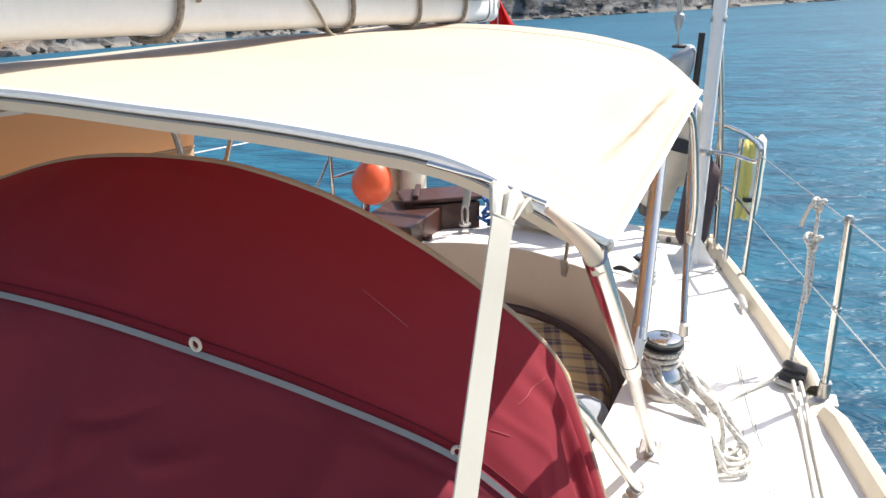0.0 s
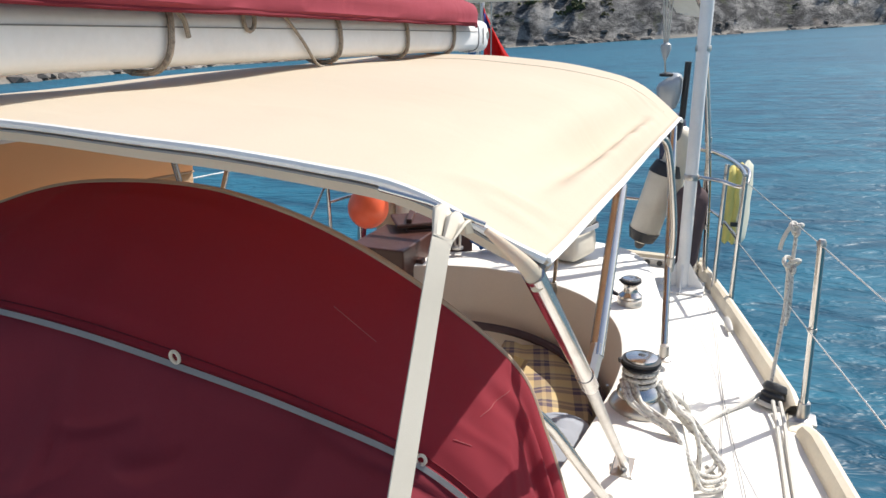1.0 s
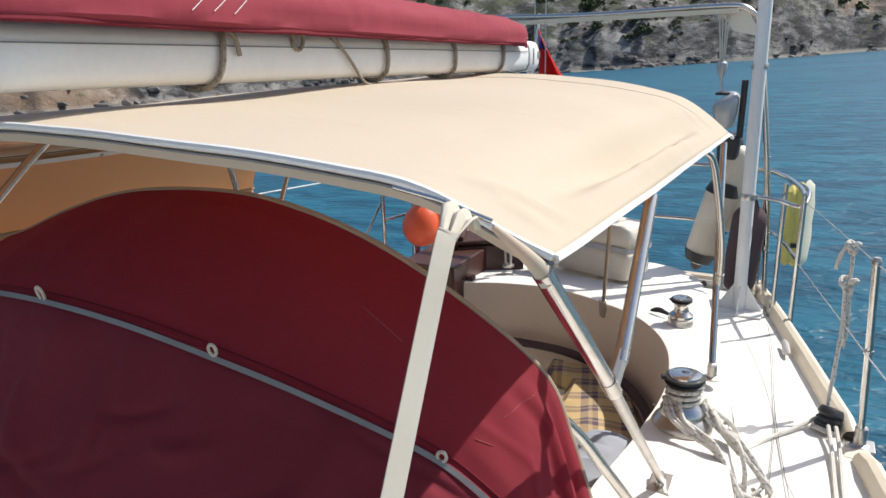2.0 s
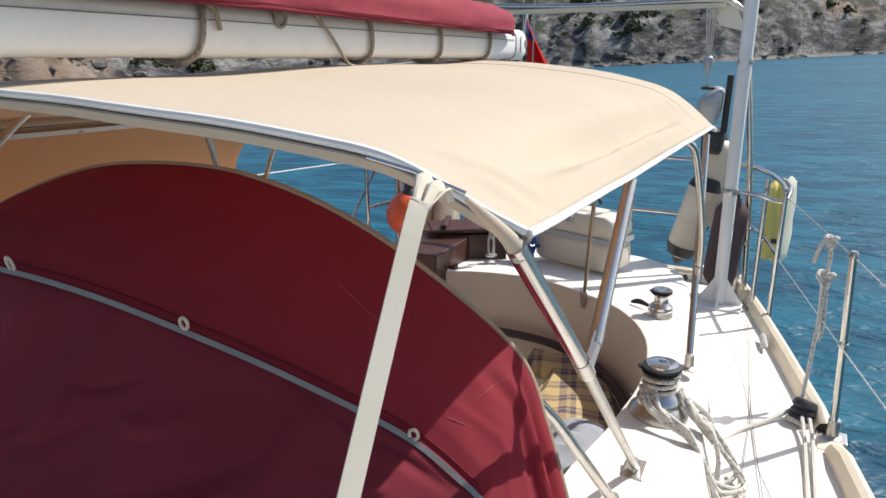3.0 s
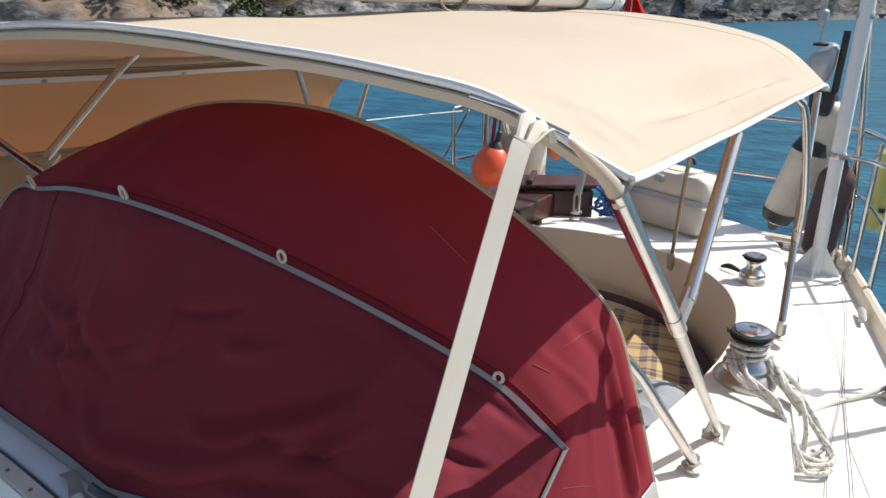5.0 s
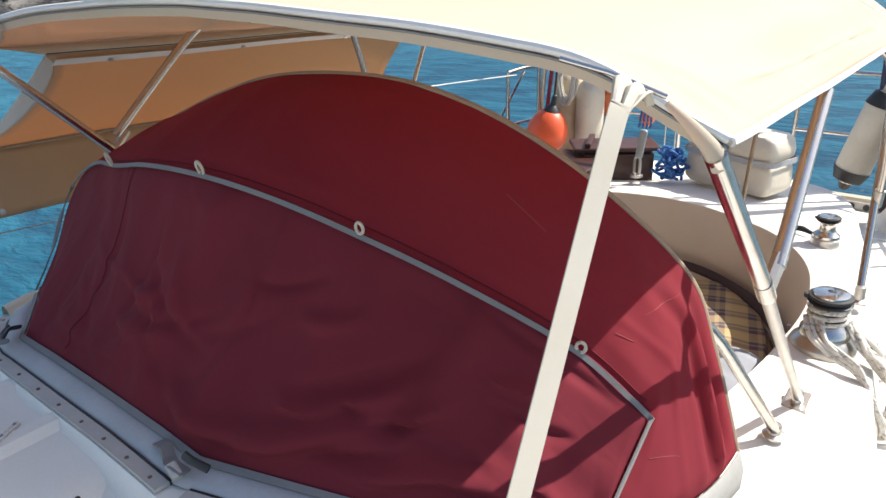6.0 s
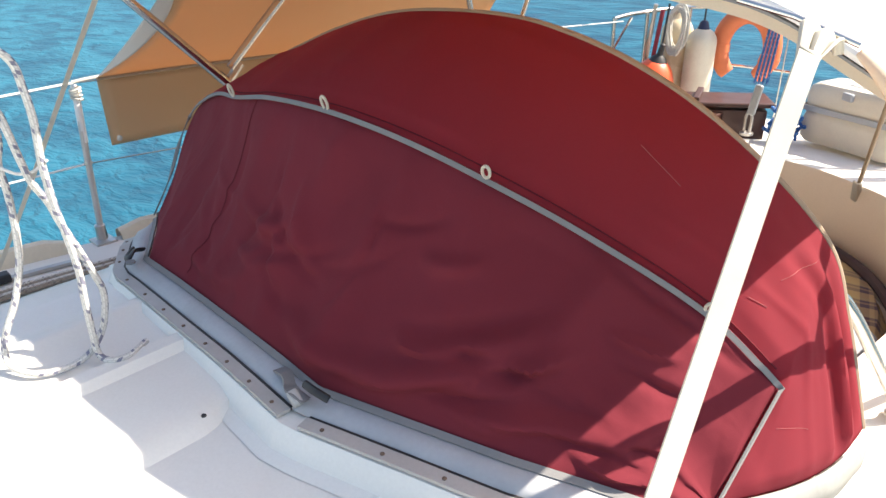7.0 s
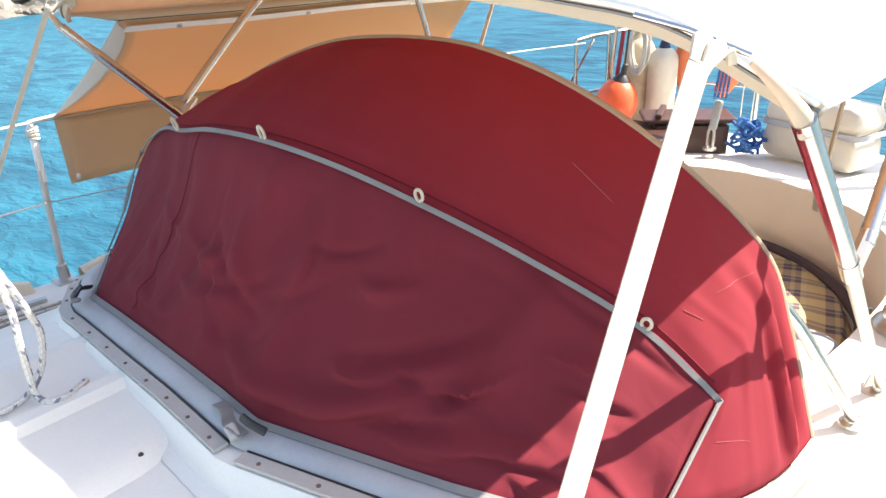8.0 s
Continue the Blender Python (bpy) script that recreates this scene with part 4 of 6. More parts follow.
for s in (1, -1.02):
    strap = thing("tie_down_strap", (s * 0.77, 1.53, 1.08), "broad white webbing strap holding the bimini down", "strap", "tie-down straps")
    if s > 0:
        pts = [(0.767, 1.549, 1.112), (0.771, 1.512, 1.068), (0.793, 1.318, 0.800), (0.810, 1.165, 0.590), (0.826, 1.035, 0.392)]
    else:
        pts = [(-0.781, 1.549, 1.112), (-0.80, 1.535, 1.075), (-1.03, 1.45, 0.77), (-1.25, 1.36, 0.46), (-1.468, 1.27, 0.165)]
    band = curve(pts, 60)
    part("webbing", ribbon(band, (1, 1.4, 0) if s > 0 else (0.5, 1, 0), 0.0225 if s > 0 else 0.012, 0.0025), WEBBING, strap)
    head = []
    for i in range(9):
        q = i / 8
        c = Vector((s * 0.766, 1.553, 1.103)).lerp(Vector((s * 0.760, 1.586, 1.124)), q)
        head.append([c + Vector((s * (0.0105 + 0.009 * q) * w, 0.5 * 0.009 * w * (1 - q), 0.004 * math.sin(w * 8) * (1 - 0.3 * q) - s * s * 0.010 * w * q)) + Vector((0, -0.004 * math.cos(w * 8), 0)) for w in np.linspace(-1, 1, 17)])
    head.append([p + Vector((0, 0.012, 0.001)) for p in head[-1]])
    head.append([p + Vector((0, 0.008, -0.016)) for p in head[-1]])
    part("gathered_end", sheet(head), WEBBING, strap, "webbing gathered round the bow", True, 0.002)

# ---- starboard side panel of the awning ----
panel = thing("side_awning", (-1.25, 2.6, 0.85), "tan canvas side awning laced between the bimini and the lifeline", "awning")


def panel_point(u, v):
    """u from the bimini's edge out to the lifeline, v from front to stern."""
    a = Vector((-1.030, 1.81 + 1.59 * v, 1.040 - 0.050 * v))
    yb = 1.77 + 1.68 * v
    b = Vector((-(beam(yb) - 0.012), yb, 0.706 - 0.012 * v))
    p = a.lerp(b, u)
    p.y += 0.058 * math.sin(math.pi * u ** 0.52) ** 1.2 * (1 - v) ** 6 - 0.07 * math.sin(math.pi * u) * v ** 2
    p.z -= 0.035 * math.sin(math.pi * u) + wob((p.x * 2, p.y * 2, 0), 1, 0.008)
    return p


part("sloping_panel", sheet([[panel_point(u, v) for u in np.linspace(0, 1, 18)] for v in np.linspace(0, 1, 36)]), PANEL, panel, "tan canvas with the sun glowing through", True, 0.0015)
part("valance", sheet([[bim_point(-1, v).lerp(panel_point(0, v) + Vector((0.006, 0, 0.0)), q) + Vector((0.012 * math.sin(math.pi * q), 0, 0)) for q in np.linspace(0.02, 1, 7)] for v in np.linspace(0, 0.97, 40)]), BEIGE, panel, "beige valance glowing orange in the sun", True, 0.0015)
part("valance_hem", tube([panel_point(0, v) + Vector((0.010, 0, 0.004)) for v in np.linspace(0, 0.97, 30)], 0.003, 6), BLACK_RUBBER, panel, "dark lacing line")
edge = [panel_point(1, v) for v in np.linspace(0, 1, 36)]
part("hanging_panel", sheet([[p + Vector((-0.004 + 0.01 * math.sin(p.y * 5) * d, 0, -0.243 * d)) for p in edge] for d in np.linspace(0, 1, 8)]), PANEL, panel, "tan canvas strip hanging outside the lifeline", True, 0.0015)
part("panel_seam", tube([p + Vector((0.003, 0, -0.003)) for p in edge], 0.006, 6), TRIM, panel, "dark stitched fold")
part("white_band", ribbon([panel_point(0.045, v) + Vector((0.004, 0, -0.006)) for v in np.linspace(0, 1, 30)], (-0.5, 0, -0.3), 0.034, 0.002), WHITE_TAPE, panel, "white webbing band")
part("corner_patch", sheet([[panel_point(u, 0).lerp(panel_point(0, 0).lerp(panel_point(1, 0), u) + Vector((0, 0.012 * math.sin(math.pi * u), 0)), q) for u in np.linspace(0.0, 1, 18)] for q in np.linspace(0, 1, 6)]), PALE_PATCH, panel, "pale grey reinforcing web at the corner", True, 0.001)
for v in (0.115, 0.43, 0.75, 0.97):
    p = panel_point(0.05, v)
    part("eyelet", lathe([(0.008, 0), (0.009, 0.002), (0.006, 0.003)], along(p + Vector((0.006, 0, -0.008)), p + Vector((0.3, -0.2, -0.4))), 10), DULL_STEEL, panel, "brass eyelet")
part("eyelet", lathe([(0.010, 0), (0.011, 0.002), (0.007, 0.003)], along(edge[0] + Vector((0.004, 0.03, -0.222)), edge[0] + Vector((1, -0.4, -0.1))), 10), DULL_STEEL, panel, "brass eyelet")

# ---- boom and stowed sail ----
BX = -0.055
boom = thing("boom", (BX, 1.6, 1.29), "white painted alloy boom lashed with brown rope", "boom")


def boom_z(y):
    return 1.312 - 0.018 * (y - 1.6)


def ring(y, hw, hh, n=20, cz=0.0, power=0.62):
    out = []
    for i in range(n):
        a = 2 * math.pi * i / n
        c, s = math.cos(a), math.sin(a)
        out.append((BX + hw * math.copysign(abs(c) ** power, c), y, boom_z(y) + cz + hh * math.copysign(abs(s) ** power, s)))
    return out


rows = [ring(-1.202, 0.01, 0.01)] + [ring(y, 0.056, 0.059) for y in np.linspace(-1.2, 3.80, 30)]
part("spar", sheet(rows, closed=True), WHITE_PAINT, boom, "white spar")
rows = [ring(3.795, 0.059, 0.063), ring(3.80, 0.062, 0.066), ring(3.90, 0.061, 0.064), ring(3.935, 0.05, 0.054), ring(3.945, 0.02, 0.02), ring(3.946, 0.001, 0.001)]
part("end_cap", sheet(rows, closed=True), WHITE_PAINT, boom, "white boom end fitting")
part("slot", ribbon([(BX + 0.0575, y, boom_z(y) + 0.018) for y in np.linspace(-1.2, 3.78, 20)], (0, 0, 1), 0.0025, 0.001), GREY_TAPE, boom, "thin seam along the spar")
part("end_mark", ribbon([(BX + 0.0635, 3.835, boom_z(3.8) - 0.035), (BX + 0.0635, 3.835, boom_z(3.8) + 0.035)], (0, 1, 0), 0.006, 0.001), BLACK_RUBBER, boom, "black mark")
part("sheave", lathe([(0.018, 0), (0.018, 0.004), (0.008, 0.006)], along((BX + 0.058, 3.90, boom_z(3.9) + 0.005), (BX + 1, 3.95, boom_z(3.9) + 0.005)), 14), DULL_STEEL, boom)


def lashing(y, tilt, tail):
    pts = []
    for i in range(25):
        a = math.pi * 0.62 - i / 24 * math.pi * 1.9
        pts.append((BX + 0.066 * math.copysign(abs(math.cos(a)) ** 0.7, math.cos(a)), y + tilt * math.sin(a), boom_z(y) - 0.002 + 0.066 * math.copysign(abs(math.sin(a)) ** 0.7, math.sin(a))))
    part("lashing", tube(pts, 0.0068, 7, pitch=0.02), ROPE_BROWN, boom, "brown rope lashing")
    if tail:
        part("rope_tail", tube(curve([(BX + 0.058, y + 0.01, boom_z(y) + 0.062), (BX + 0.068, y + 0.035, boom_z(y) + 0.035), (BX + 0.064, y + 0.05, boom_z(y) - 0.002)], 8), 0.0055, 7, pitch=0.02), ROPE_BROWN, boom, "frayed rope tail")


for y, tilt, tail in ((2.02, 0.02, True), (2.66, 0.0, False), (3.09, 0.0, False), (3.50, 0.02, False)):
    lashing(y, tilt, tail)
part("slack_line", tube(curve([(BX + 0.06, 2.40, boom_z(2.4) + 0.055), (BX + 0.066, 2.47, boom_z(2.4) - 0.01), (BX + 0.05, 2.56, boom_z(2.5) - 0.072), (BX + 0.03, 2.65, boom_z(2.5) - 0.078)], 14), 0.004, 6, pitch=0.02), ROPE_BROWN, boom, "slack brown cord")
part("hanging_loop", tube([(BX + 0.062 + 0.003 * math.sin(a), 2.27 + 0.016 * math.sin(a), boom_z(2.3) + 0.038 + 0.026 * math.cos(a)) for a in np.linspace(0, 2 * math.pi, 15)], 0.005, 6, pitch=0.02), ROPE_BROWN, boom, "small rope loop")

cover = thing("sail_cover", (BX, 2.0, 1.36), "faded red canvas cover over the stowed mainsail", "sail cover")
rows = []
for i, y in enumerate(np.linspace(-1.2, 3.72, 90)):
    end = min(1.0, (3.73 - y) / 0.10) ** 0.5 if y > 3.63 else 1.0
    h = (0.17 - 0.02 * (y - 2)) * (0.75 + 0.25 * end)
    w = (0.118 - 0.006 * (y - 2)) * (0.6 + 0.4 * end)
    row = []
    for j in range(23):
        a = -0.62 + (math.pi + 1.24) * j / 22
        f = 1 + 0.05 * noise.noise(Vector((y * 5, a * 2, 0))) + 0.03 * noise.noise(Vector((y * 14 + a * 3, a * 3, 4))) + 0.02 * math.sin(y * 31 + 3 * noise.noise(Vector((y * 3, 0, 0)))) * math.sin(a)
        x, z = w * math.cos(a) * f, 0.035 + h * (0.5 + 0.5 * math.sin(a)) * f
        row.append((BX + max(-w, min(w, x)) * (1.0 if math.sin(a) > -0.3 else 1.08), y, boom_z(y) + 0.004 + z - 0.03))
    rows.append(row)
part("canvas", sheet(rows), SAIL_RED, cover, "creased faded red canvas", True, 0.003)
part("lower_hem", tube([(r[0][0] + 0.004, r[0][1], r[0][2] + 0.004) for r in rows], 0.006, 6), BURGUNDY, cover, "dark red hem")
for k in range(3):
    y0 = 1.90 + 0.035 * k
    part("stitching", tube(curve([Vector(rows[56 + k][c]) + Vector((0.004, 0.022 * (c - 2), 0)) for c in (2, 4, 6, 8)], 10), 0.0009, 4), WHITE_TAPE, cover, "pale zigzag stitching")
part("end_ties", tube(curve([(BX + 0.04, 3.70, 1.40), (BX + 0.055, 3.74, 1.36), (BX + 0.05, 3.78, 1.352), (BX + 0.06, 3.73, 1.345), (BX + 0.045, 3.80, 1.345)], 20), 0.005, 6, pitch=0.02), ROPE_FLECK, cover, "knotted white end tie")

# mainsheet down to the after deck
sheet_foot = Vector((-0.20, 4.05, 0.262))
tackle = thing("mainsheet", tuple(sheet_foot), "blue-flecked mainsheet tackle with steel blocks", "tackle")
top = Vector((BX, 3.87, boom_z(3.87) - 0.055))
mid = sheet_foot.lerp(top, 0.24)
for k, dx in enumerate((-0.022, -0.006, 0.010, 0.026)):
    part("fall", tube([mid + Vector((dx, 0.004 * k, 0.01)), top + Vector((dx * 0.5, 0, 0))], 0.0055, 7, pitch=0.022), ROPE_BRIGHT_BLUE, tackle, "worn sheet rope")
part("lower_block", block(tuple(sheet_foot.lerp(top, 0.17)), (0.036, 0.026, 0.14), (0, 8, 0), 0.010), OUTBOARD, tackle, "steel block", False)
part("shackle", tube(curve([sheet_foot + Vector((-0.012, 0, 0.0)), sheet_foot + Vector((-0.014, 0, 0.07)), sheet_foot + Vector((0.0, 0, 0.10)), sheet_foot + Vector((0.014, 0, 0.07)), sheet_foot + Vector((0.012, 0, 0.0))], 16), 0.007, 8), DULL_STEEL, tackle, "steel shackle")
part("foot_plate", lathe([(0.03, -0.008), (0.03, 0.002), (0.018, 0.006), (0.005, 0.008)], Matrix.Translation(sheet_foot), 14), DULL_STEEL, tackle)

# ---- cockpit ----
cushion = thing("seat_cushion", (0.5, 3.3, -0.10), "tan and plum plaid blanket folded over the cockpit bench", "cushion")
rows = []
for i in range(26):
    y = 2.45 + 1.34 * i / 25
    xo = 0.70 if y < 3.12 else lerp_table([(3.12, 0.70), (3.34, 0.655), (3.54, 0.57), (3.68, 0.45), (3.79, 0.28)], y)
    xi = 0.27 if y < 3.6 else 0.12
    rows.append([(xi + (xo - xi) * u, y, -0.065 + (0.0 if 0.03 < u < 0.97 else -0.05) + wob((u * 3, y * 4, 2), 1, 0.022) + (-0.05 if i in (0, 25) else 0)) for u in (0, 0.03, 0.15, 0.3, 0.45, 0.6, 0.75, 0.88, 0.97, 1.0)])
part("blanket", sheet(rows), PLAID, cushion, "plaid wool", True, 0.02)
part("blanket_roll", tube(curve([(-0.20, 3.84, -0.05), (0.10, 3.83, -0.045), (0.28, 3.775, -0.045), (0.45, 3.665, -0.05), (0.57, 3.53, -0.055), (0.665, 3.34, -0.06), (0.69, 3.1, -0.08)], 22), 0.020, 8), PURPLE, cushion, "dark blanket edge rolled against the wall")
pil = thing("pillow", (0.62, 2.80, -0.02), "grey-blue padded cushion on the bench", "pillow")
rows = []
for i in range(15):
    u = i / 14 * 2 - 1
    rows.append([(0.60 + 0.105 * (1 - abs(u) ** 6 * 0.5) * math.cos(a), 2.80 + 0.21 * u, 0.045 + 0.066 * (1 - abs(u) ** 4 * 0.85) * math.sin(a) * (1 + 0.12 * math.sin(u * 16))) for a in np.linspace(0, 2 * math.pi, 17)[:-1]])
part("padding", sheet(rows, closed=True), PILLOW, pil, "quilted grey cloth")

locker = thing("stern_locker", (-0.52, 4.1, 0.1), "dark varnished mahogany locker with a broad lid", "locker")
part("carcase", block((-0.355, 4.155, 0.06), (0.34, 0.16, 0.56), (0, 0, 35), 0.006), WOOD, locker, "dark mahogany front", False)
# Added wood-coloured block: stands for the dark wood face and shaded opening.
part("shade_block", block((-0.475, 3.90, 0.03), (0.29, 0.40, 0.60), (0, 0, 0), 0.008), WOOD, locker, "dark mahogany-coloured block for the wood face and shaded opening", False)
part("lid", block((-0.375, 4.165, 0.364), (0.42, 0.22, 0.022), (0, 0, 35), 0.008), WOOD, locker, "glossy mahogany lid", False)
part("lid_rail", block((-0.475, 4.10, 0.386), (0.03, 0.22, 0.024), (0, 0, 20), 0.006), WOOD, locker, "raised lid rail", False)
part("end_post", block((-0.315, 3.86, 0.05), (0.035, 0.05, 0.40), (0, 0, 6), 0.008), WOOD, locker, "reddish wooden end post", False)
part("orange_slab", block((-0.93, 4.05, 0.22), (0.14, 0.10, 0.05), (0, 12, 20), 0.012), ORANGE, None, "orange plastic hand reel on the locker", False, 0, (-0.93, 4.05, 0.22), "", "hand reel")

# strut clipped to the cockpit wall
stay = thing("folding_stay", (0.36, 3.79, 0.20), "tarnished steel awning stay clipped to the cockpit wall", "stay")
part("bar", tube([(0.360, 3.772, 0.225), (0.425, 3.57, 0.58), (0.450, 3.50, 0.71), (0.510, 3.33, 1.03)], 0.0095, 8, flat=0.6), TARNISHED, stay, "tarnished brown bar")
part("clip", block((0.356, 3.782, 0.205), (0.030, 0.022, 0.10), (20, 12, -25), 0.005), DULL_STEEL, stay, "hinged clip", False)
part("pad", lathe([(0.026, 0), (0.026, 0.004), (0.015, 0.007)], along((0.36, 3.80, 0.165), (0.2, 3.4, 0.165)), 12), DULL_STEEL, stay, "round base pad")


# ---- deck fittings to port ----
def winch(name, p, r, h, label):
    w = thing(name, p, label, "winch", "sheet winches")
    m = Matrix.Translation(p)
    wide = 1.58 if r > 0.05 else 1.26
    part("pedestal", lathe([(r * wide, -0.012), (r * wide * 1.01, h * 0.05), (r * wide * 0.95, h * 0.12), (r * 1.24, h * 0.20), (r * 1.08, h * 0.26)], m, 28), DULL_STEEL, w, "worn bronze-grey pedestal")
    part("skirt", lathe([(r * 1.20, h * 0.24), (r * 1.18, h * 0.32), (r * 0.92, h * 0.40), (r * 0.78, h * 0.46)], m, 28), STEEL, w)
    part("drum", lathe([(r * 0.80, h * 0.42), (r * 0.72, h * 0.52), (r * 0.70, h * 0.64), (r * 0.78, h * 0.74), (r * 0.98, h * 0.79)], m, 28), STEEL, w, "polished steel drum")
    part("tailer", lathe([(r * 1.00, h * 0.80), (r * 1.06, h * 0.82), (r * 0.90, h * 0.855), (r * 1.04, h * 0.89), (r * 1.02, h * 0.93), (r * 0.8, h * 0.945)], m, 28), BLACK_RUBBER, w, "black self-tailing jaw")
    part("cap", lathe([(r * 0.86, h * 0.93), (r * 0.84, h * 0.97), (r * 0.5, h * 1.0), (r * 0.2, h * 1.0), (r * 0.18, h * 0.96)], m, 28), STEEL, w, "steel cap")
    part("tailing_arm", block((p[0] - r * 0.95, p[1] - r * 0.2, p[2] + h * 0.88), (r * 0.5, r * 0.3, h * 0.08), (0, 0, 20), 0.004), BLACK_RUBBER, w, "black stripper arm", False)
    return w


W1 = (0.845, 2.845, 0.236)
winch("winch", W1, 0.054, 0.165, "self-tailing steel sheet winch wound with white rope")
winch("winch", (0.697, 3.685, 0.226), 0.040, 0.112, "small steel winch on the coaming")
handle = thing("winch_crank", (0.60, 3.74, 0.234), "dark winch crank lying on the coaming", "winch crank")
part("arm", tube(curve([(0.565, 3.755, 0.236), (0.60, 3.745, 0.246), (0.645, 3.725, 0.240)], 8), [0.006, 0.008, 0.011, 0.012, 0.012, 0.011, 0.009, 0.008, 0.006], 8, flat=0.5), BLACK_RUBBER, handle)

# rope round the large winch and its hank down to the deck
sheet_rope = thing("jib_sheet", (0.95, 2.8, 0.2), "grey-flecked white rope coiled off the winch over the coaming", "rope")
turns = [(W1[0] + 0.048 * math.cos(a), W1[1] + 0.048 * math.sin(a), W1[2] + 0.070 + 0.0068 * a / 2.4) for a in np.linspace(0.4, 0.4 + 2 * math.pi * 3, 60)]
part("winding", tube(turns, 0.006, 7, pitch=0.02), ROPE_FLECK, sheet_rope, "turns round the drum")
random.seed(4)
for k in range(4):
    o = [random.uniform(-0.012, 0.012) for _ in range(8)]
    far = (1.055 - 0.015 * k) + o[0]
    pts = [(0.795 + 0.012 * k, 2.82, 0.325 + 0.006 * k), (0.825 + 0.012 * k, 2.765 + o[1], 0.298), (0.885 + 0.01 * k, 2.735 + o[2], 0.268 + 0.006 * (k % 3)), (0.955, 2.722 + o[3], 0.240 + 0.01 * (k % 3)),
           (far - 0.03, 2.70 + o[4], 0.150 + 0.014 * k), (far, 2.675 + 0.02 * k, 0.112 + 0.012 * (k % 3)), (far + 0.050, 2.71 + 0.022 * k, 0.112 + 0.012 * (k % 2)), (far + 0.045, 2.775 + 0.014 * k, 0.120 + 0.01 * k),
           (1.00 + o[5], 2.81 + o[6], 0.215 + 0.012 * (k % 3)), (0.935 + o[7], 2.815 + 0.008 * k, 0.262 + 0.004 * k), (0.895, 2.855, 0.300 + 0.004 * k)]
    part("hank", tube(curve(pts, 60), 0.0068, 8, pitch=0.024), ROPE_FLECK, sheet_rope, "loop of the coil")
for k in range(2):
    pts = [(0.90, 2.87 + 0.01 * k, 0.31), (0.935, 2.83 + 0.014 * k, 0.285), (0.955 + 0.01 * k, 2.81, 0.262), (0.998, 2.79 + 0.01 * k, 0.245), (1.026, 2.77, 0.18), (1.032, 2.74, 0.105), (1.055 - 0.02 * k, 2.71, 0.096), (1.075, 2.75 + 0.01 * k, 0.098), (1.05, 2.80, 0.106)]
    part("strand", tube(curve(pts, 34), 0.0068, 8, pitch=0.024), ROPE_FLECK, sheet_rope, "strand led off the winch")
part("lead", tube(curve([(0.90, 2.87, 0.30), (0.975, 2.96, 0.20), (1.00, 3.03, 0.089), (1.07, 3.15, 0.084), (1.14, 3.25, 0.084), (1.20, 3.33, 0.095)], 30), 0.0075, 8, pitch=0.022), ROPE_WHITE, sheet_rope, "white rope led across the deck")

turning = thing("turning_block", (1.226, 3.30, 0.064), "black ribbed turning block beside the toe rail", "pulley block")
mt = pose(1.226, 3.30, 0.064, -22, 14, 0)
part("base", lathe([(0.042, 0), (0.044, 0.008), (0.040, 0.016)], mt, 20), ALLOY, turning, "grey base plate")
part("sheave", lathe([(0.034, 0.014), (0.040, 0.024), (0.033, 0.034), (0.040, 0.044), (0.033, 0.054), (0.041, 0.064), (0.037, 0.078), (0.032, 0.085), (0.010, 0.087)], mt, 24), BLACK_RUBBER, turning, "ribbed black sheave")
furling = thing("furling_line", (1.25, 3.0, 0.08), "white rope pair leading forward along the deck", "rope")
for k in range(2):
    part("rope", tube(curve([(1.235 + 0.022 * k, 3.27, 0.105), (1.245 + 0.022 * k, 3.15, 0.093), (1.255 + 0.02 * k, 2.9, 0.086), (1.27 + 0.02 * k, 2.3, 0.102), (1.29, 1.6, 0.122), (1.30, 0.6, 0.15)], 40), 0.0065, 7, pitch=0.02), ROPE_WHITE, furling)

cleat = thing("deck_cleat", (1.08, 4.0, 0.036), "pale alloy deck cleat with two horns", "cleat")
part("horns", tube(curve([(1.095, 3.915, 0.068), (1.085, 3.965, 0.064), (1.079, 4.01, 0.064), (1.069, 4.065, 0.068)], 12), [0.006, 0.011, 0.014, 0.016, 0.017, 0.017, 0.017, 0.017, 0.017, 0.016, 0.014, 0.011, 0.006], 8, flat=0.6), ALLOY, cleat, "pale horns")
for y in (3.985, 4.03):
    part("stem", lathe([(0.016, 0), (0.010, 0.012), (0.010, 0.03)], pose(1.081, y - 0.01, 0.033), 10), WHITE_PAINT, cleat)
for y0, y1, x0, x1 in ((2.2, 4.3, 1.20, 0.99), (2.0, 3.5, 1.145, 1.06)):
    ln = thing("jackline", (x0, y0, 0.1), "thin grey line lying along the deck", "rope", "deck lines")
    part("line", tube(curve([(x0 + (x1 - x0) * q + 0.008 * math.sin(q * 9), y0 + (y1 - y0) * q, deck_z(y0 + (y1 - y0) * q) + 0.016) for q in np.linspace(0, 1, 9)], 40), 0.0015, 5), GREY_TAPE, ln)


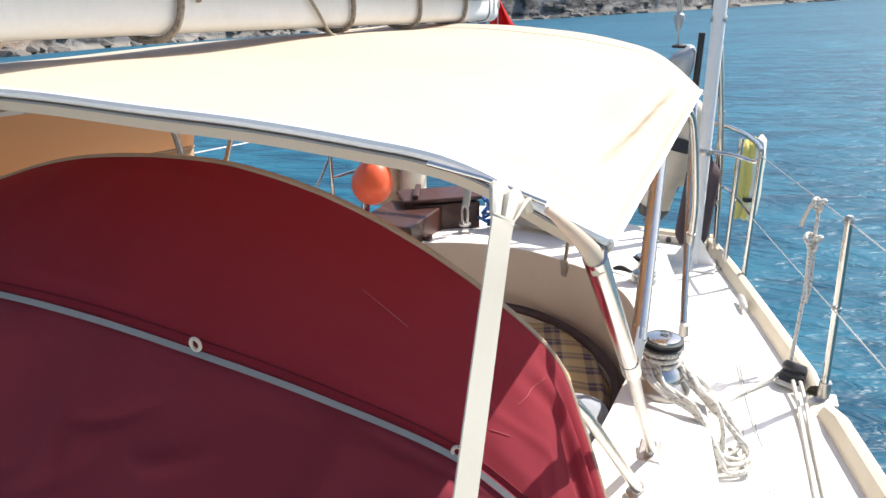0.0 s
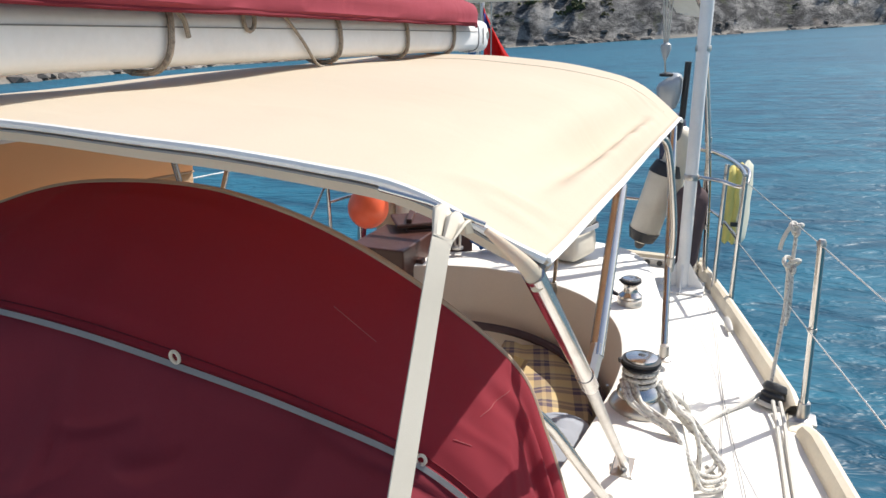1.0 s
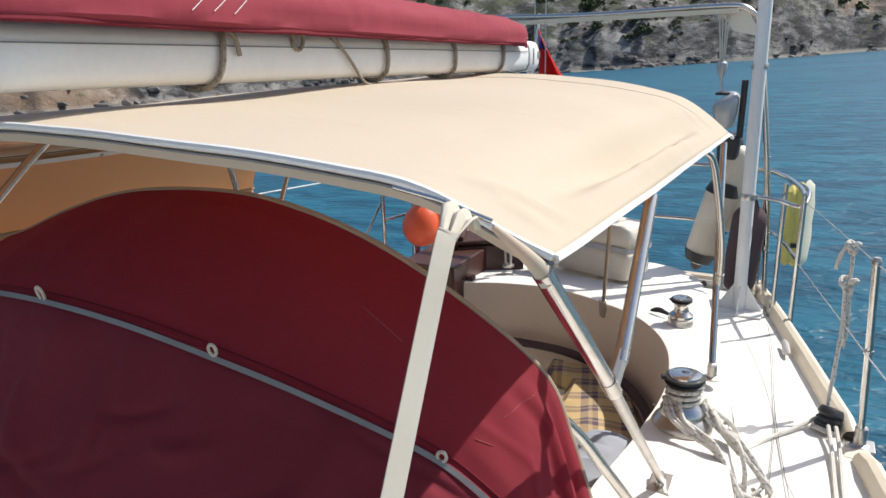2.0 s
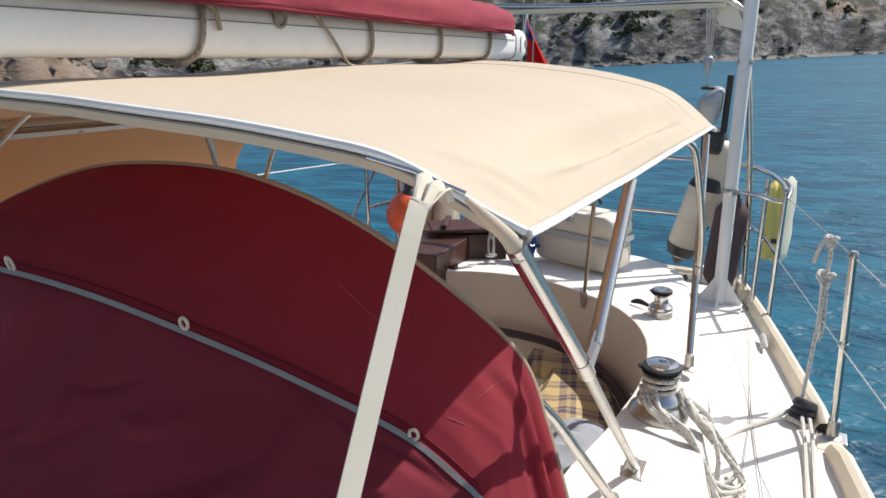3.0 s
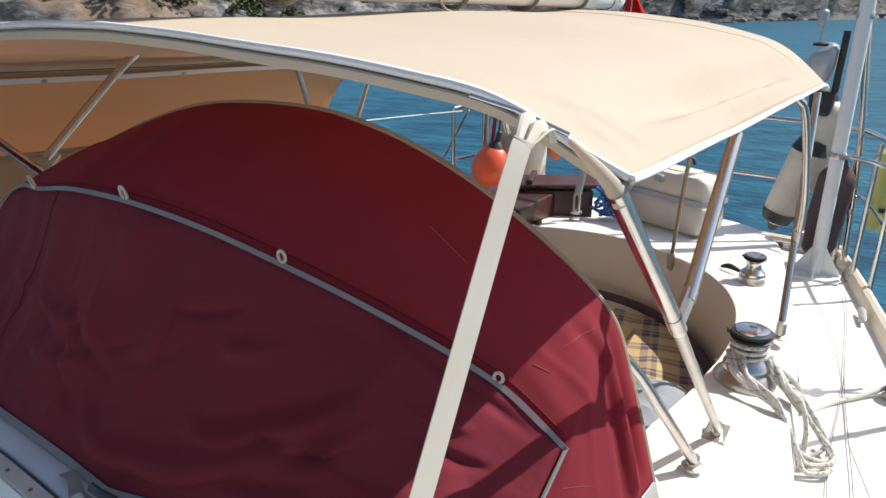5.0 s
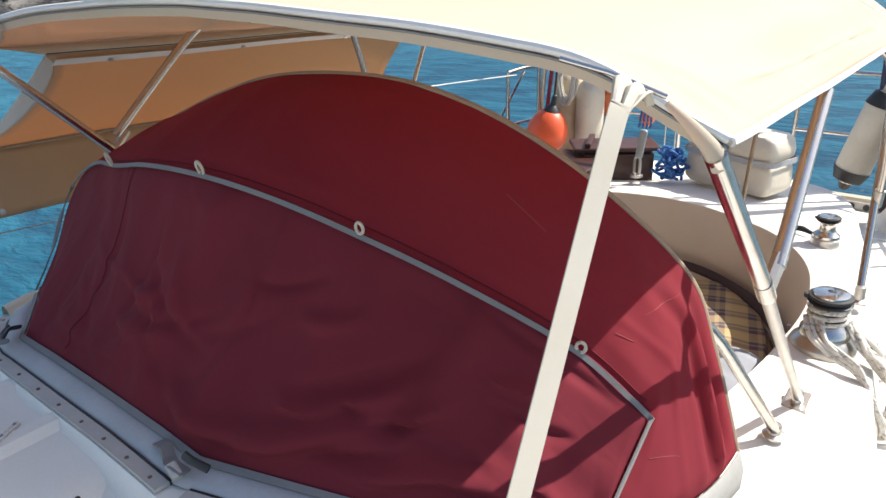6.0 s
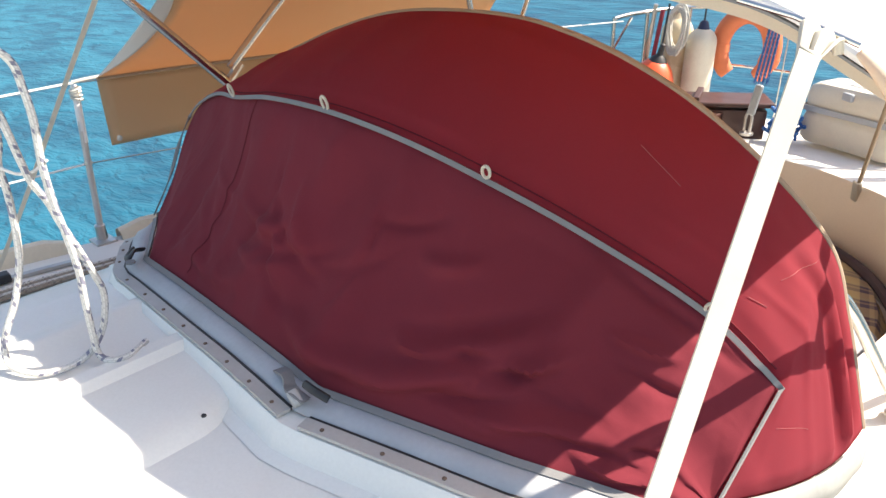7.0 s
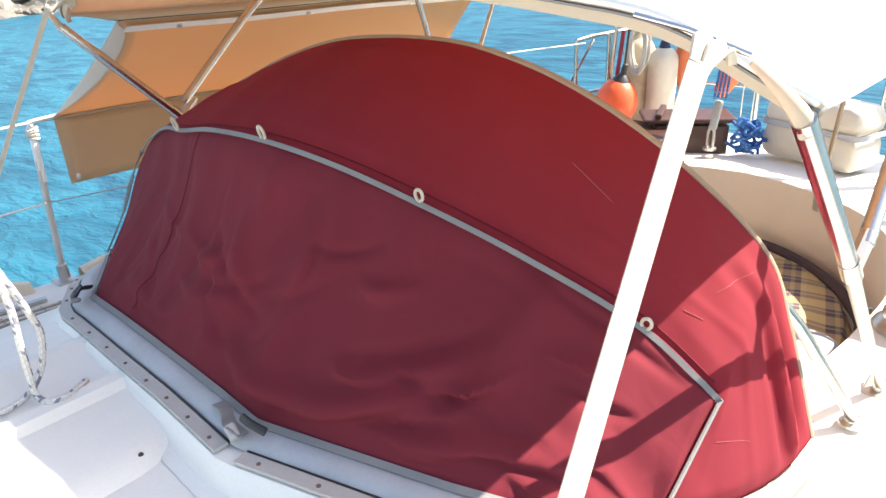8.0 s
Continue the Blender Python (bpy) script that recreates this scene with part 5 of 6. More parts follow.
def stanchion(x, y, top=0.605, white=False):
    z = deck_z(y)
    lean, rake = (-0.028, -0.062) if x > 0 else (-0.016, 0.035)
    st = thing("stanchion", (x, y, z), "polished steel guard-rail stanchion in a deck socket", "stanchion", "stanchions")
    part("socket", lathe([(0.032, -0.004), (0.032, 0.006), (0.020, 0.012), (0.019, 0.065), (0.014, 0.07)], pose(x, y, z), 14), DULL_STEEL, st)
    part("plate", block((x, y, z + 0.002), (0.085, 0.075, 0.012), (0, 0, 0), 0.003), DULL_STEEL, st, "", False)
    part("tube", tube([(x, y, z + 0.01), (x + lean * 0.5, y + rake * 0.5, z + top * 0.55), (x + lean, y + rake, z + top)], 0.0115, 12), ALLOY if white else STEEL, st, "dull grey tube" if white else "steel tube")
    part("cap", lathe([(0.013, -0.012), (0.014, 0.0), (0.009, 0.009)], pose(x + lean, y + rake, z + top), 12), DULL_STEEL, st)
    part("eye", lathe([(0.014, -0.006), (0.015, 0.0), (0.014, 0.006)], pose(x + lean * 0.5, y + rake * 0.5, z + top * 0.53), 12), DULL_STEEL, st)
    if white:
        part("sleeve", tube([(x + lean * 0.66, y + rake * 0.66, z + top * 0.66), (x + lean * 1.01, y + rake * 1.01, z + top + 0.002)], 0.0125, 12), WHITE_TAPE, st, "white plastic sleeve")
        for k in range(4):
            c = Vector((x + lean, y + rake, z + top - 0.008 - 0.011 * k))
            part("lashing_turn", tube([c + Vector((0.017 * math.cos(a), 0.017 * math.sin(a), 0.004 * math.sin(a + k))) for a in np.linspace(0, 2 * math.pi, 13)], 0.005, 6, pitch=0.02), ROPE_WHITE, st, "white cord lashing")


stanchion(1.326, 3.248, 0.625)
stanchion(1.60, 1.62, 0.59)
stanchion(-1.605, 1.665, 0.57, True)
stanchion(-1.33, 3.30, 0.58)
part("rail_gate_pad", block((1.318, 3.21, 0.066), (0.075, 0.12, 0.014), (0, 0, 0), 0.004), RAIL_CREAM, None, "cream pad under the stanchion", False, 0, (1.325, 3.2, 0.08), "structure", "trim")


def lifeline(pts, r, mat, label):
    ln = thing("lifeline", tuple(pts[0]), label, "guard rail", "lifelines")
    part("wire", tube(curve(pts, 24), r, 6), mat, ln)


for z1, z2 in ((0.67, 0.645), (0.395, 0.36)):
    lifeline([(1.086, 4.30, z2 - 0.01), (1.20, 3.78, z2), (1.300, 3.187, z1 + 0.01)], 0.0019, DULL_STEEL, "thin steel lifeline wire to port")
    lifeline([(1.300, 3.187, z1 + 0.01), (1.49, 2.4, z1 + 0.0), (1.61, 1.58, z1 + 0.04), (1.72, 0.2, z1 + 0.06)], 0.0019, DULL_STEEL, "thin steel lifeline wire to port")
lifeline([(-1.62, 1.70, 0.695), (-1.645, 1.1, 0.685), (-1.70, -0.2, 0.70)], 0.0042, WHITE_TAPE, "white rope lifeline to starboard")
lifeline([(-1.622, 1.695, 0.697), (-1.612, 1.74, 0.702), (-1.60, 1.80, 0.706)], 0.006, ROPE_WHITE, "white cord lashing the awning to the lifeline")
lifeline([(-1.62, 1.70, 0.695), (-1.48, 2.5, 0.67), (-1.342, 3.26, 0.655)], 0.0024, DULL_STEEL, "thin steel lifeline wire to starboard")
lifeline([(-1.613, 1.68, 0.41), (-1.645, 1.1, 0.40), (-1.70, -0.2, 0.41)], 0.0038, WHITE_TAPE, "white rope lifeline to starboard")
lifeline([(-1.613, 1.68, 0.41), (-1.48, 2.5, 0.39), (-1.336, 3.28, 0.375)], 0.0024, DULL_STEEL, "thin steel lifeline wire to starboard")
lifeline([(-1.342, 3.26, 0.655), (-1.2, 3.9, 0.645), (-1.055, 4.34, 0.64)], 0.003, WHITE_TAPE, "pale lifeline to starboard")

# knotted rope hung on the lifeline
hank = thing("knotted_rope", (1.27, 3.5, 0.5), "grey-flecked rope knotted on the lifeline", "rope")
part("standing_part", tube(curve([(1.228, 3.36, 0.105), (1.240, 3.42, 0.25), (1.247, 3.46, 0.36), (1.252, 3.495, 0.48), (1.255, 3.51, 0.59), (1.250, 3.50, 0.652)], 24), 0.0065, 8, pitch=0.02), ROPE_FLECK, hank)
for cz, sc in ((0.515, 1.0), (0.645, 0.72)):
    kn = [(1.252 + sc * 0.017 * (math.sin(a) + 1.6 * math.sin(2 * a)) * 0.62, 3.505 + sc * 0.016 * math.sin(3 * a), cz + sc * 0.017 * (math.cos(a) - 1.6 * math.cos(2 * a)) * 0.72) for a in np.linspace(0, 2 * math.pi, 50)]
    part("knot", tube(kn, 0.0075, 7, pitch=0.02), ROPE_FLECK, hank, "tight knot")
part("tail", tube(curve([(1.255, 3.50, 0.50), (1.261, 3.492, 0.42), (1.263, 3.49, 0.34), (1.257, 3.485, 0.295)], 12), 0.0075, 7, pitch=0.02), ROPE_FLECK, hank, "doubled tail")
part("tail", tube(curve([(1.245, 3.495, 0.50), (1.249, 3.486, 0.41), (1.253, 3.482, 0.33)], 12), 0.0075, 7, pitch=0.02), ROPE_FLECK, hank, "doubled tail")
part("bight", tube(curve([(1.250, 3.50, 0.652), (1.233, 3.50, 0.648), (1.216, 3.505, 0.603), (1.210, 3.51, 0.563)], 12), 0.0075, 7, pitch=0.02), ROPE_FLECK, hank, "short end")

# ---- stern ----
can = thing("liferaft_canister", (0.16, 4.28, 0.235), "ivory plastic canister with a grey joint band on the after deck", "canister")
mc = pose(0.200, 4.28, 0.222, 0, 0, -18)


def canister(z0, z1, grow, mat, name, label):
    rows = []
    for z, k in ((z0, 0.90), (z0 + 0.02, 0.985), (z0 + 0.05, 1.0), (z1 - 0.05, 0.985), (z1 - 0.02, 0.95), (z1 - 0.004, 0.85), (z1, 0.5), (z1, 0.01)):
        row = []
        for i in range(28):
            a = 2 * math.pi * i / 28
            c, s = math.cos(a), math.sin(a)
            row.append(mc @ Vector((0.228 * (k + grow) * math.copysign(abs(c) ** 0.2, c), 0.105 * (k + grow) * math.copysign(abs(s) ** 0.2, s), z)))
        rows.append(row)
    part(name, sheet(rows, closed=True), mat, can, label)


canister(0.0, 0.155, 0.0, CANISTER, "lower_half", "ivory lower half")
canister(0.150, 0.268, -0.01, CANISTER, "upper_half", "ivory upper half")
band = [mc @ Vector((0.235 * math.copysign(abs(math.cos(a)) ** 0.2, math.cos(a)), 0.110 * math.copysign(abs(math.sin(a)) ** 0.2, math.sin(a)), 0.152)) for a in np.linspace(0, 2 * math.pi, 57)]
part("band", ribbon(band, (0, 0, 1), 0.024, 0.004), GREY_VINYL, can, "grey joint band")
part("latch", block(tuple(mc @ Vector((-0.02, -0.104, 0.235))), (0.055, 0.02, 0.035), (0, 0, -33), 0.006), GREY_VINYL, can, "grey latch", False)
part("carry_handle", tube(curve([mc @ Vector(v) for v in ((-0.06, 0.02, 0.30), (-0.04, 0.02, 0.33), (0.06, 0.02, 0.33), (0.08, 0.02, 0.30))], 12), 0.008, 8), BLACK_RUBBER, can, "black handle")

pile = thing("blue_rope_pile", (-0.13, 4.22, 0.25), "pile of bright blue rope on the after deck", "rope")
random.seed(9)
for k in range(13):
    c = Vector((-0.075 + random.uniform(-0.035, 0.035), 4.20 + random.uniform(-0.04, 0.04), 0.240 + 0.011 * k))
    r1, ph = random.uniform(0.04, 0.068) * (1.0 - 0.035 * k), random.uniform(0, 6)
    pts = [c + Vector((r1 * math.cos(a), r1 * 0.8 * math.sin(a + 0.4), 0.016 * math.sin(a * 2 + ph))) for a in np.linspace(0, 5.6, 26)]
    part("loop", tube(pts, 0.0075, 7, pitch=0.022), ROPE_BRIGHT_BLUE, pile)

pole = thing("stern_pole", (0.848, 4.50, 0.022), "white painted pole with a gusseted foot on the after deck", "pole")
shaft = part("shaft", tube([(0.848, 4.50, 0.03), (0.846, 4.49, 1.0), (0.850, 4.47, 2.6)], 0.030, 18), WHITE_PAINT, pole, "white shaft")
part("base_plate", block((0.848, 4.50, 0.028), (0.22, 0.20, 0.010), (0, 0, 0), 0.003), WHITE_PAINT, pole, "square base plate", False)
for k in range(4):
    d = Vector((math.cos(k * math.pi / 2), math.sin(k * math.pi / 2), 0))
    n = Vector((-d.y, d.x, 0)) * 0.004
    c = Vector((0.848, 4.50, 0.033))
    bm = bmesh.new()
    a = [bm.verts.new(c + q + n) for q in (d * 0.028, d * 0.105, d * 0.100 + Vector((0, 0, 0.012)), d * 0.028 + Vector((0, 0, 0.13)))]
    b = [bm.verts.new(v.co - 2 * n) for v in a]
    bm.faces.new(a), bm.faces.new(b[::-1])
    for i in range(4):
        bm.faces.new((a[i], b[i], b[(i + 1) % 4], a[(i + 1) % 4]))
    part("gusset", bm, WHITE_PAINT, pole, "triangular gusset", False)
for z in (0.60, 1.20):
    part("clamp", lathe([(0.034, -0.014), (0.036, -0.010), (0.036, 0.010), (0.034, 0.014)], pose(0.847, 4.495, z), 18), DULL_STEEL, shaft, "steel clamp band")

arch = thing("stern_arch", (0, 4.68, 0.05), "steel tube gantry arch across the stern", "gantry")
hoop = part("arch_tube", tube(curve([(0.945, 4.72, 0.05), (0.915, 4.71, 0.60), (0.845, 4.70, 1.20), (0.825, 4.70, 1.36), (0.76, 4.69, 1.455), (0.62, 4.68, 1.475), (0.0, 4.67, 1.462), (-0.62, 4.68, 1.475), (-0.76, 4.69, 1.455), (-0.825, 4.70, 1.36), (-0.915, 4.71, 0.6), (-0.945, 4.72, 0.05)], 80), 0.0145, 12), STEEL, arch, "bent steel tube")
part("cross_bar", ribbon([(-0.75, 4.66, 1.435), (0.72, 4.66, 1.452)], (0, 0, 1), 0.022, 0.03), RAIL_CREAM, arch, "cream cross bar")
part("gusset_plate", sheet([[(0.63, 4.685, 1.46), (0.76, 4.69, 1.45)], [(0.70, 4.69, 1.36), (0.83, 4.70, 1.33)]]), CANISTER, arch, "cream corner plate", False, 0.008)
for z, x in ((0.3, 0.93), (0.75, 0.9)):
    part("stay_clamp", lathe([(0.018, -0.012), (0.018, 0.012)], pose(x, 4.712, z), 12), DULL_STEEL, hoop)

hoist = thing("hoist_tackle", (0.66, 4.68, 1.3), "rope hoist with a grey block hung from the arch", "tackle")
for dx in (-0.022, -0.006, 0.012, 0.026):
    part("fall", tube([(0.655 + dx, 4.68, 1.45), (0.66 + dx * 0.35, 4.69, 1.215)], 0.0035, 6, pitch=0.02), ROPE_WHITE, hoist)
part("block", lathe([(0.006, -0.055), (0.016, -0.03), (0.026, 0.0), (0.024, 0.022), (0.008, 0.034)], pose(0.662, 4.69, 1.19), 12), OUTBOARD, hoist, "grey pulley block")
part("hook_line", tube([(0.662, 4.69, 1.14), (0.668, 4.70, 1.075)], 0.004, 6), DULL_STEEL, hoist)

motor = thing("outboard_motor", (0.69, 4.72, 0.95), "silver outboard motor hung on the stern rail", "outboard motor")
rows = []
for z, a, b in ((0.90, 0.038, 0.06), (0.93, 0.050, 0.08), (0.98, 0.060, 0.095), (1.02, 0.062, 0.10), (1.042, 0.052, 0.085), (1.052, 0.036, 0.06), (1.055, 0.01, 0.01)):
    rows.append([(0.69 + a * math.copysign(abs(math.cos(t)) ** 0.6, math.cos(t)), 4.74 + b * math.copysign(abs(math.sin(t)) ** 0.6, math.sin(t)), z + 0.02 * math.cos(t) * (z > 1.0)) for t in np.linspace(0, 2 * math.pi, 21)[:-1]])
part("cowling", sheet(rows, closed=True), OUTBOARD, motor, "silver cowling")
part("pull_cord", lathe([(0.035, 0), (0.035, 0.012), (0.012, 0.02)], pose(0.672, 4.72, 1.058), 14), BLACK_RUBBER, motor, "black starter cover")
part("tiller", tube([(0.765, 4.72, 0.85), (0.772, 4.71, 1.13)], 0.016, 10), BLACK_RUBBER, motor, "black tiller grip")
part("bracket", block((0.72, 4.74, 0.80), (0.10, 0.10, 0.12), (0, 8, 0), 0.02), BLACK_RUBBER, motor, "dark clamp bracket", False)
part("mid_section", tube([(0.70, 4.80, 0.86), (0.70, 4.84, 0.45)], [0.055, 0.04], 12, flat=0.7), NAVY, motor, "navy leg")


def fender(p0, p1, r, mat, tip, label, name="fender", cone=0.0):
    f = thing(name, tuple(p1), label, "fender", "fenders")
    p0, p1 = Vector(p0), Vector(p1)
    n = (p1 - p0).length
    prof = [(0.001, 0.06 * n)] + [(r * math.sin(a), 0.06 * n + r * (1 - math.cos(a))) for a in np.linspace(0.15, math.pi / 2, 7)]
    prof += [(r * math.cos(a), 0.94 * n - r + r * math.sin(a)) for a in np.linspace(0, math.pi / 2 - 0.15, 7)] + [(0.001, 0.94 * n)]
    body = part("body", lathe(prof, along(p0, p1), 24), mat, f)
    for flip in (False, True):
        a, b = (p0, p1) if not flip else (p1, p0)
        part("end", lathe([(0.012, 0), (0.022, 0.01), (r * 0.42, 0.05 * n + 0.018), (r * 0.66 + cone * 0.25, 0.06 * n + r * 0.27), (r * 0.70 + cone * 0.55, 0.06 * n + r * 0.32 + cone)], along(a, b), 18), tip, body, "moulded eye end")
    part("lanyard", tube([p1, p1 + Vector((0, 0, 0.12))], 0.005, 6), BLACK_RUBBER, f)


fender((0.585, 4.80, 0.12), (0.725, 4.80, 0.66), 0.082, FENDER, BLACK_RUBBER, "cream cylindrical fender with a black end, hung at the stern", cone=0.055)
fender((0.70, 4.84, 0.30), (0.755, 4.83, 0.84), 0.075, FENDER, NAVY, "cream fender with navy ends tied up at the stern")
fender((0.815, 4.66, 0.03), (0.86, 4.66, 0.56), 0.082, PURPLE, PURPLE, "dark plum covered fender with a tan top")
fender((-0.905, 4.66, 0.06), (-0.895, 4.66, 0.68), 0.085, OLD_FENDER, OLD_FENDER, "stained cream fender standing at the stern rail")
fender((-0.745, 4.64, 0.02), (-0.740, 4.64, 0.64), 0.080, FENDER, NAVY, "cream fender with a navy cap at the stern rail")


def horseshoe(name, c, r, tubr, mat, band, turn, label):
    h = thing(name, tuple(c), label, "life buoy")
    rot = pose(*c, 0, 0, turn)
    pts = [rot @ Vector((r * math.sin(a), 0, r * 1.28 * math.cos(a))) for a in np.linspace(-2.55, 2.55, 40)]
    rs = [tubr * (0.75 + 0.25 * math.sin(math.pi * i / 39) ** 0.3) for i in range(40)]
    part("cover", tube(pts, rs, 12, flat=1.0), mat, h)
    for i in (6, 33):
        part("band", tube(pts[i:i + 3], tubr * 1.04, 12), band, h, "black strap")
    return h


yb = thing("horseshoe_buoy", (1.08, 4.74, 0.43), "yellow horseshoe lifebuoy with a pale cover in a stern bracket", "life buoy")


def slab(c, w, d, h, turn):
    rows, m = [], pose(*c, 0, 0, turn)
    for t in np.linspace(-1, 1, 15):
        k = (1 - abs(t) ** 5) ** 0.35 * 0.9 + 0.1 if abs(t) < 1 else 0.12
        rows.append([m @ Vector((w * k * math.copysign(abs(math.cos(a)) ** 0.7, math.cos(a)), d * k * math.copysign(abs(math.sin(a)) ** 0.7, math.sin(a)) * (1 - 0.1 * math.cos(t * 9)), h * t)) for a in np.linspace(0, 2 * math.pi, 19)[:-1]])
    return sheet(rows, closed=True)


part("inner_leg", slab((1.028, 4.71, 0.425), 0.031, 0.055, 0.205, -20), YELLOW, yb, "yellow inner leg")
part("outer_leg", slab((1.066, 4.74, 0.425), 0.031, 0.060, 0.215, -20), YELLOW, yb, "yellow outer leg")
part("cover", slab((1.096, 4.76, 0.425), 0.020, 0.075, 0.225, -20), PALE_COVER, yb, "pale plastic cover")
part("band", ribbon([(1.045, 4.665, 0.335), (1.068, 4.668, 0.335), (1.09, 4.68, 0.335)], (0, 0, 1), 0.022, 0.006), BLACK_RUBBER, yb, "black strap")
horseshoe("horseshoe_buoy", (-0.545, 4.76, 0.50), 0.135, 0.050, LIFE_ORANGE, LIFE_ORANGE, 8, "faded orange horseshoe lifebuoy hung at the stern")

ball = thing("orange_buoy", (-0.885, 4.40, 0.325), "inflated orange pear-shaped buoy with a black eye and strop", "buoy")
mb = Matrix.Translation((-0.885, 4.40, 0.325)) @ pose(0, 0, 0, 0, 12, 0)
pear = [(0.001, -0.135)] + [(0.118 * math.sin(a) * (1.0 - 0.10 * max(0.0, -math.cos(a))), -0.125 * math.cos(a) * (1.0 if a < 1.6 else 1.12)) for a in np.linspace(0.2, 2.72, 18)]
orb = part("ball", lathe(pear, mb, 28), ORANGE, ball, "orange vinyl ball")
part("eye", lathe([(0.052, 0.118), (0.040, 0.140), (0.018, 0.160), (0.014, 0.215), (0.006, 0.220)], mb, 16), BLACK_RUBBER, orb, "black moulded eye")
part("strop", tube([(-0.845, 4.40, 0.53), (-0.84, 4.42, 0.74)], 0.006, 6), BLACK_RUBBER, ball, "black strop")
coil = thing("hanging_coil", (-0.80, 4.53, 0.62), "coil of white rope hung on the stern rail", "rope")
for k in range(8):
    c = Vector((-0.835 + 0.010 * math.sin(k * 2.1), 4.545 - 0.006 * k, 0.60 - 0.006 * (k % 3)))
    w, hgt = 0.045 + 0.008 * math.sin(k * 1.9), 0.115 + 0.015 * math.cos(k * 2.7)
    part("turn", tube([c + Vector((w * math.sin(a), 0.01 * math.sin(2 * a + k), hgt * math.cos(a))) for a in np.linspace(0, 2 * math.pi, 26)], 0.0065, 7, pitch=0.02), ROPE_WHITE, coil)

perforated = thing("perforated_rail", (0.62, 4.86, 0.02), "pale alloy deck rail with oval holes at the stern", "deck rail")
bar = part("bar", block((0.60, 4.87, deck_z(4.87) + 0.022), (0.42, 0.012, 0.045), (0, 0, -4), 0.003), ALLOY, perforated, "", False)
for k in range(6):
    part("hole", lathe([(0.016, 0), (0.016, 0.002), (0.010, 0.0025)], along((0.43 + 0.068 * k, 4.8745 - 0.0048 * k, deck_z(4.87) + 0.024), (0.43 + 0.068 * k - 0.07, 3.9, deck_z(4.87) + 0.024)), 12), BLACK_RUBBER, bar, "dark oval hole")
hook = thing("wall_hook", (0.735, 3.17, 0.10), "small grey rope hook screwed to the cockpit wall", "hook")
part("plate", block((0.738, 3.17, 0.10), (0.010, 0.05, 0.035), (0, 0, 8), 0.003), DULL_STEEL, hook, "", False)
part("horn", tube(curve([(0.735, 3.175, 0.085), (0.715, 3.17, 0.09), (0.705, 3.165, 0.115)], 8), 0.005, 8), DULL_STEEL, hook, "bent horn")

# stern guard rail
pulpit = thing("stern_rail", (0, 4.85, 0.05), "polished steel stern guard rail with two tiers", "guard rail")
top_pts = [(1.088, 4.30, 0.655), (1.065, 4.45, 0.665), (0.99, 4.70, 0.67), (0.86, 4.86, 0.675), (0.55, 4.90, 0.68), (0.3, 4.905, 0.68)]
part("top_tube", tube(curve(top_pts, 40), 0.0115, 10), STEEL, pulpit)
part("top_tube", tube(curve(mirror(top_pts), 40), 0.0115, 10), STEEL, pulpit)
low_pts = [(1.086, 4.30, 0.36), (0.985, 4.70, 0.365), (0.855, 4.86, 0.37), (0.55, 4.90, 0.375), (0.3, 4.905, 0.375)]
part("middle_tube", tube(curve(low_pts, 40), 0.009, 8), STEEL, pulpit)
part("middle_tube", tube(curve(mirror(low_pts), 40), 0.009, 8), STEEL, pulpit)
for x, y in ((1.084, 4.30), (1.0, 4.50), (0.90, 4.80), (0.30, 4.905)):
    for s in (1, -1):
        zt = 0.655 if y < 4.4 else 0.67
        part("post", tube([(s * x, y, deck_z(y) - 0.01), (s * (x + 0.004), y, zt)], 0.0115, 10), STEEL, pulpit)
        part("foot", lathe([(0.028, -0.006), (0.028, 0.006), (0.015, 0.012), (0.014, 0.04)], pose(s * x, y, deck_z(y)), 12), DULL_STEEL, pulpit)
part("buoy_bracket", tube(curve([(0.87, 4.50, 0.60), (0.98, 4.42, 0.605), (1.08, 4.34, 0.60), (1.10, 4.52, 0.64), (1.02, 4.62, 0.665)], 24), 0.0095, 8), STEEL, pulpit, "bent bracket tube")
part("side_stay", tube([(-1.25, 4.20, 0.10), (-1.03, 4.38, 0.66)], 0.008, 8), STEEL, pulpit, "raking stay")
part("ladder_tube", tube([(-1.04, 4.55, 0.08), (-0.96, 4.50, 0.72)], 0.013, 8), DULL_STEEL, pulpit, "folded ladder tube")
part("ladder_tube", tube([(-0.98, 4.50, 0.10), (-0.90, 4.47, 0.70)], 0.012, 8), SAIL_RED, pulpit, "red-taped ladder tube")

ens = thing("flag", (-0.42, 5.0, 1.2), "red ensign drooping from a white staff at the stern", "flag")
part("staff", tube([(-0.50, 4.92, 0.30), (-0.44, 4.99, 1.10), (-0.405, 5.03, 1.50)], 0.009, 8), WHITE_PAINT, ens, "white staff")
rows = []
for i in range(13):
    u = i / 12
    rows.append([Vector((-0.415 + (0.03 + 0.18 * u) * v + 0.012 * math.sin(v * 9 + u * 4) * u, 5.02 + 0.035 * math.sin(v * 11 + 1) * (0.3 + u), 1.45 - 0.36 * u - 0.10 * v * (1 - u))) for v in np.linspace(0, 1, 13)])
part("fly", sheet(rows), FLAG_RED, ens, "red cloth", True, 0.001)
part("canton", sheet([[p + Vector((0.0, -0.006, 0)) for p in r[1:8]] for r in rows[1:5]]), FLAG_BLUE, ens, "blue canton with white and red bars", True, 0.001)
part("canton_bar", ribbon([rows[1][1] + Vector((0, -0.012, 0)), rows[4][7] + Vector((0, -0.012, 0))], (0, 0, 1), 0.012, 0.001), WHITE_TAPE, ens, "white bar")
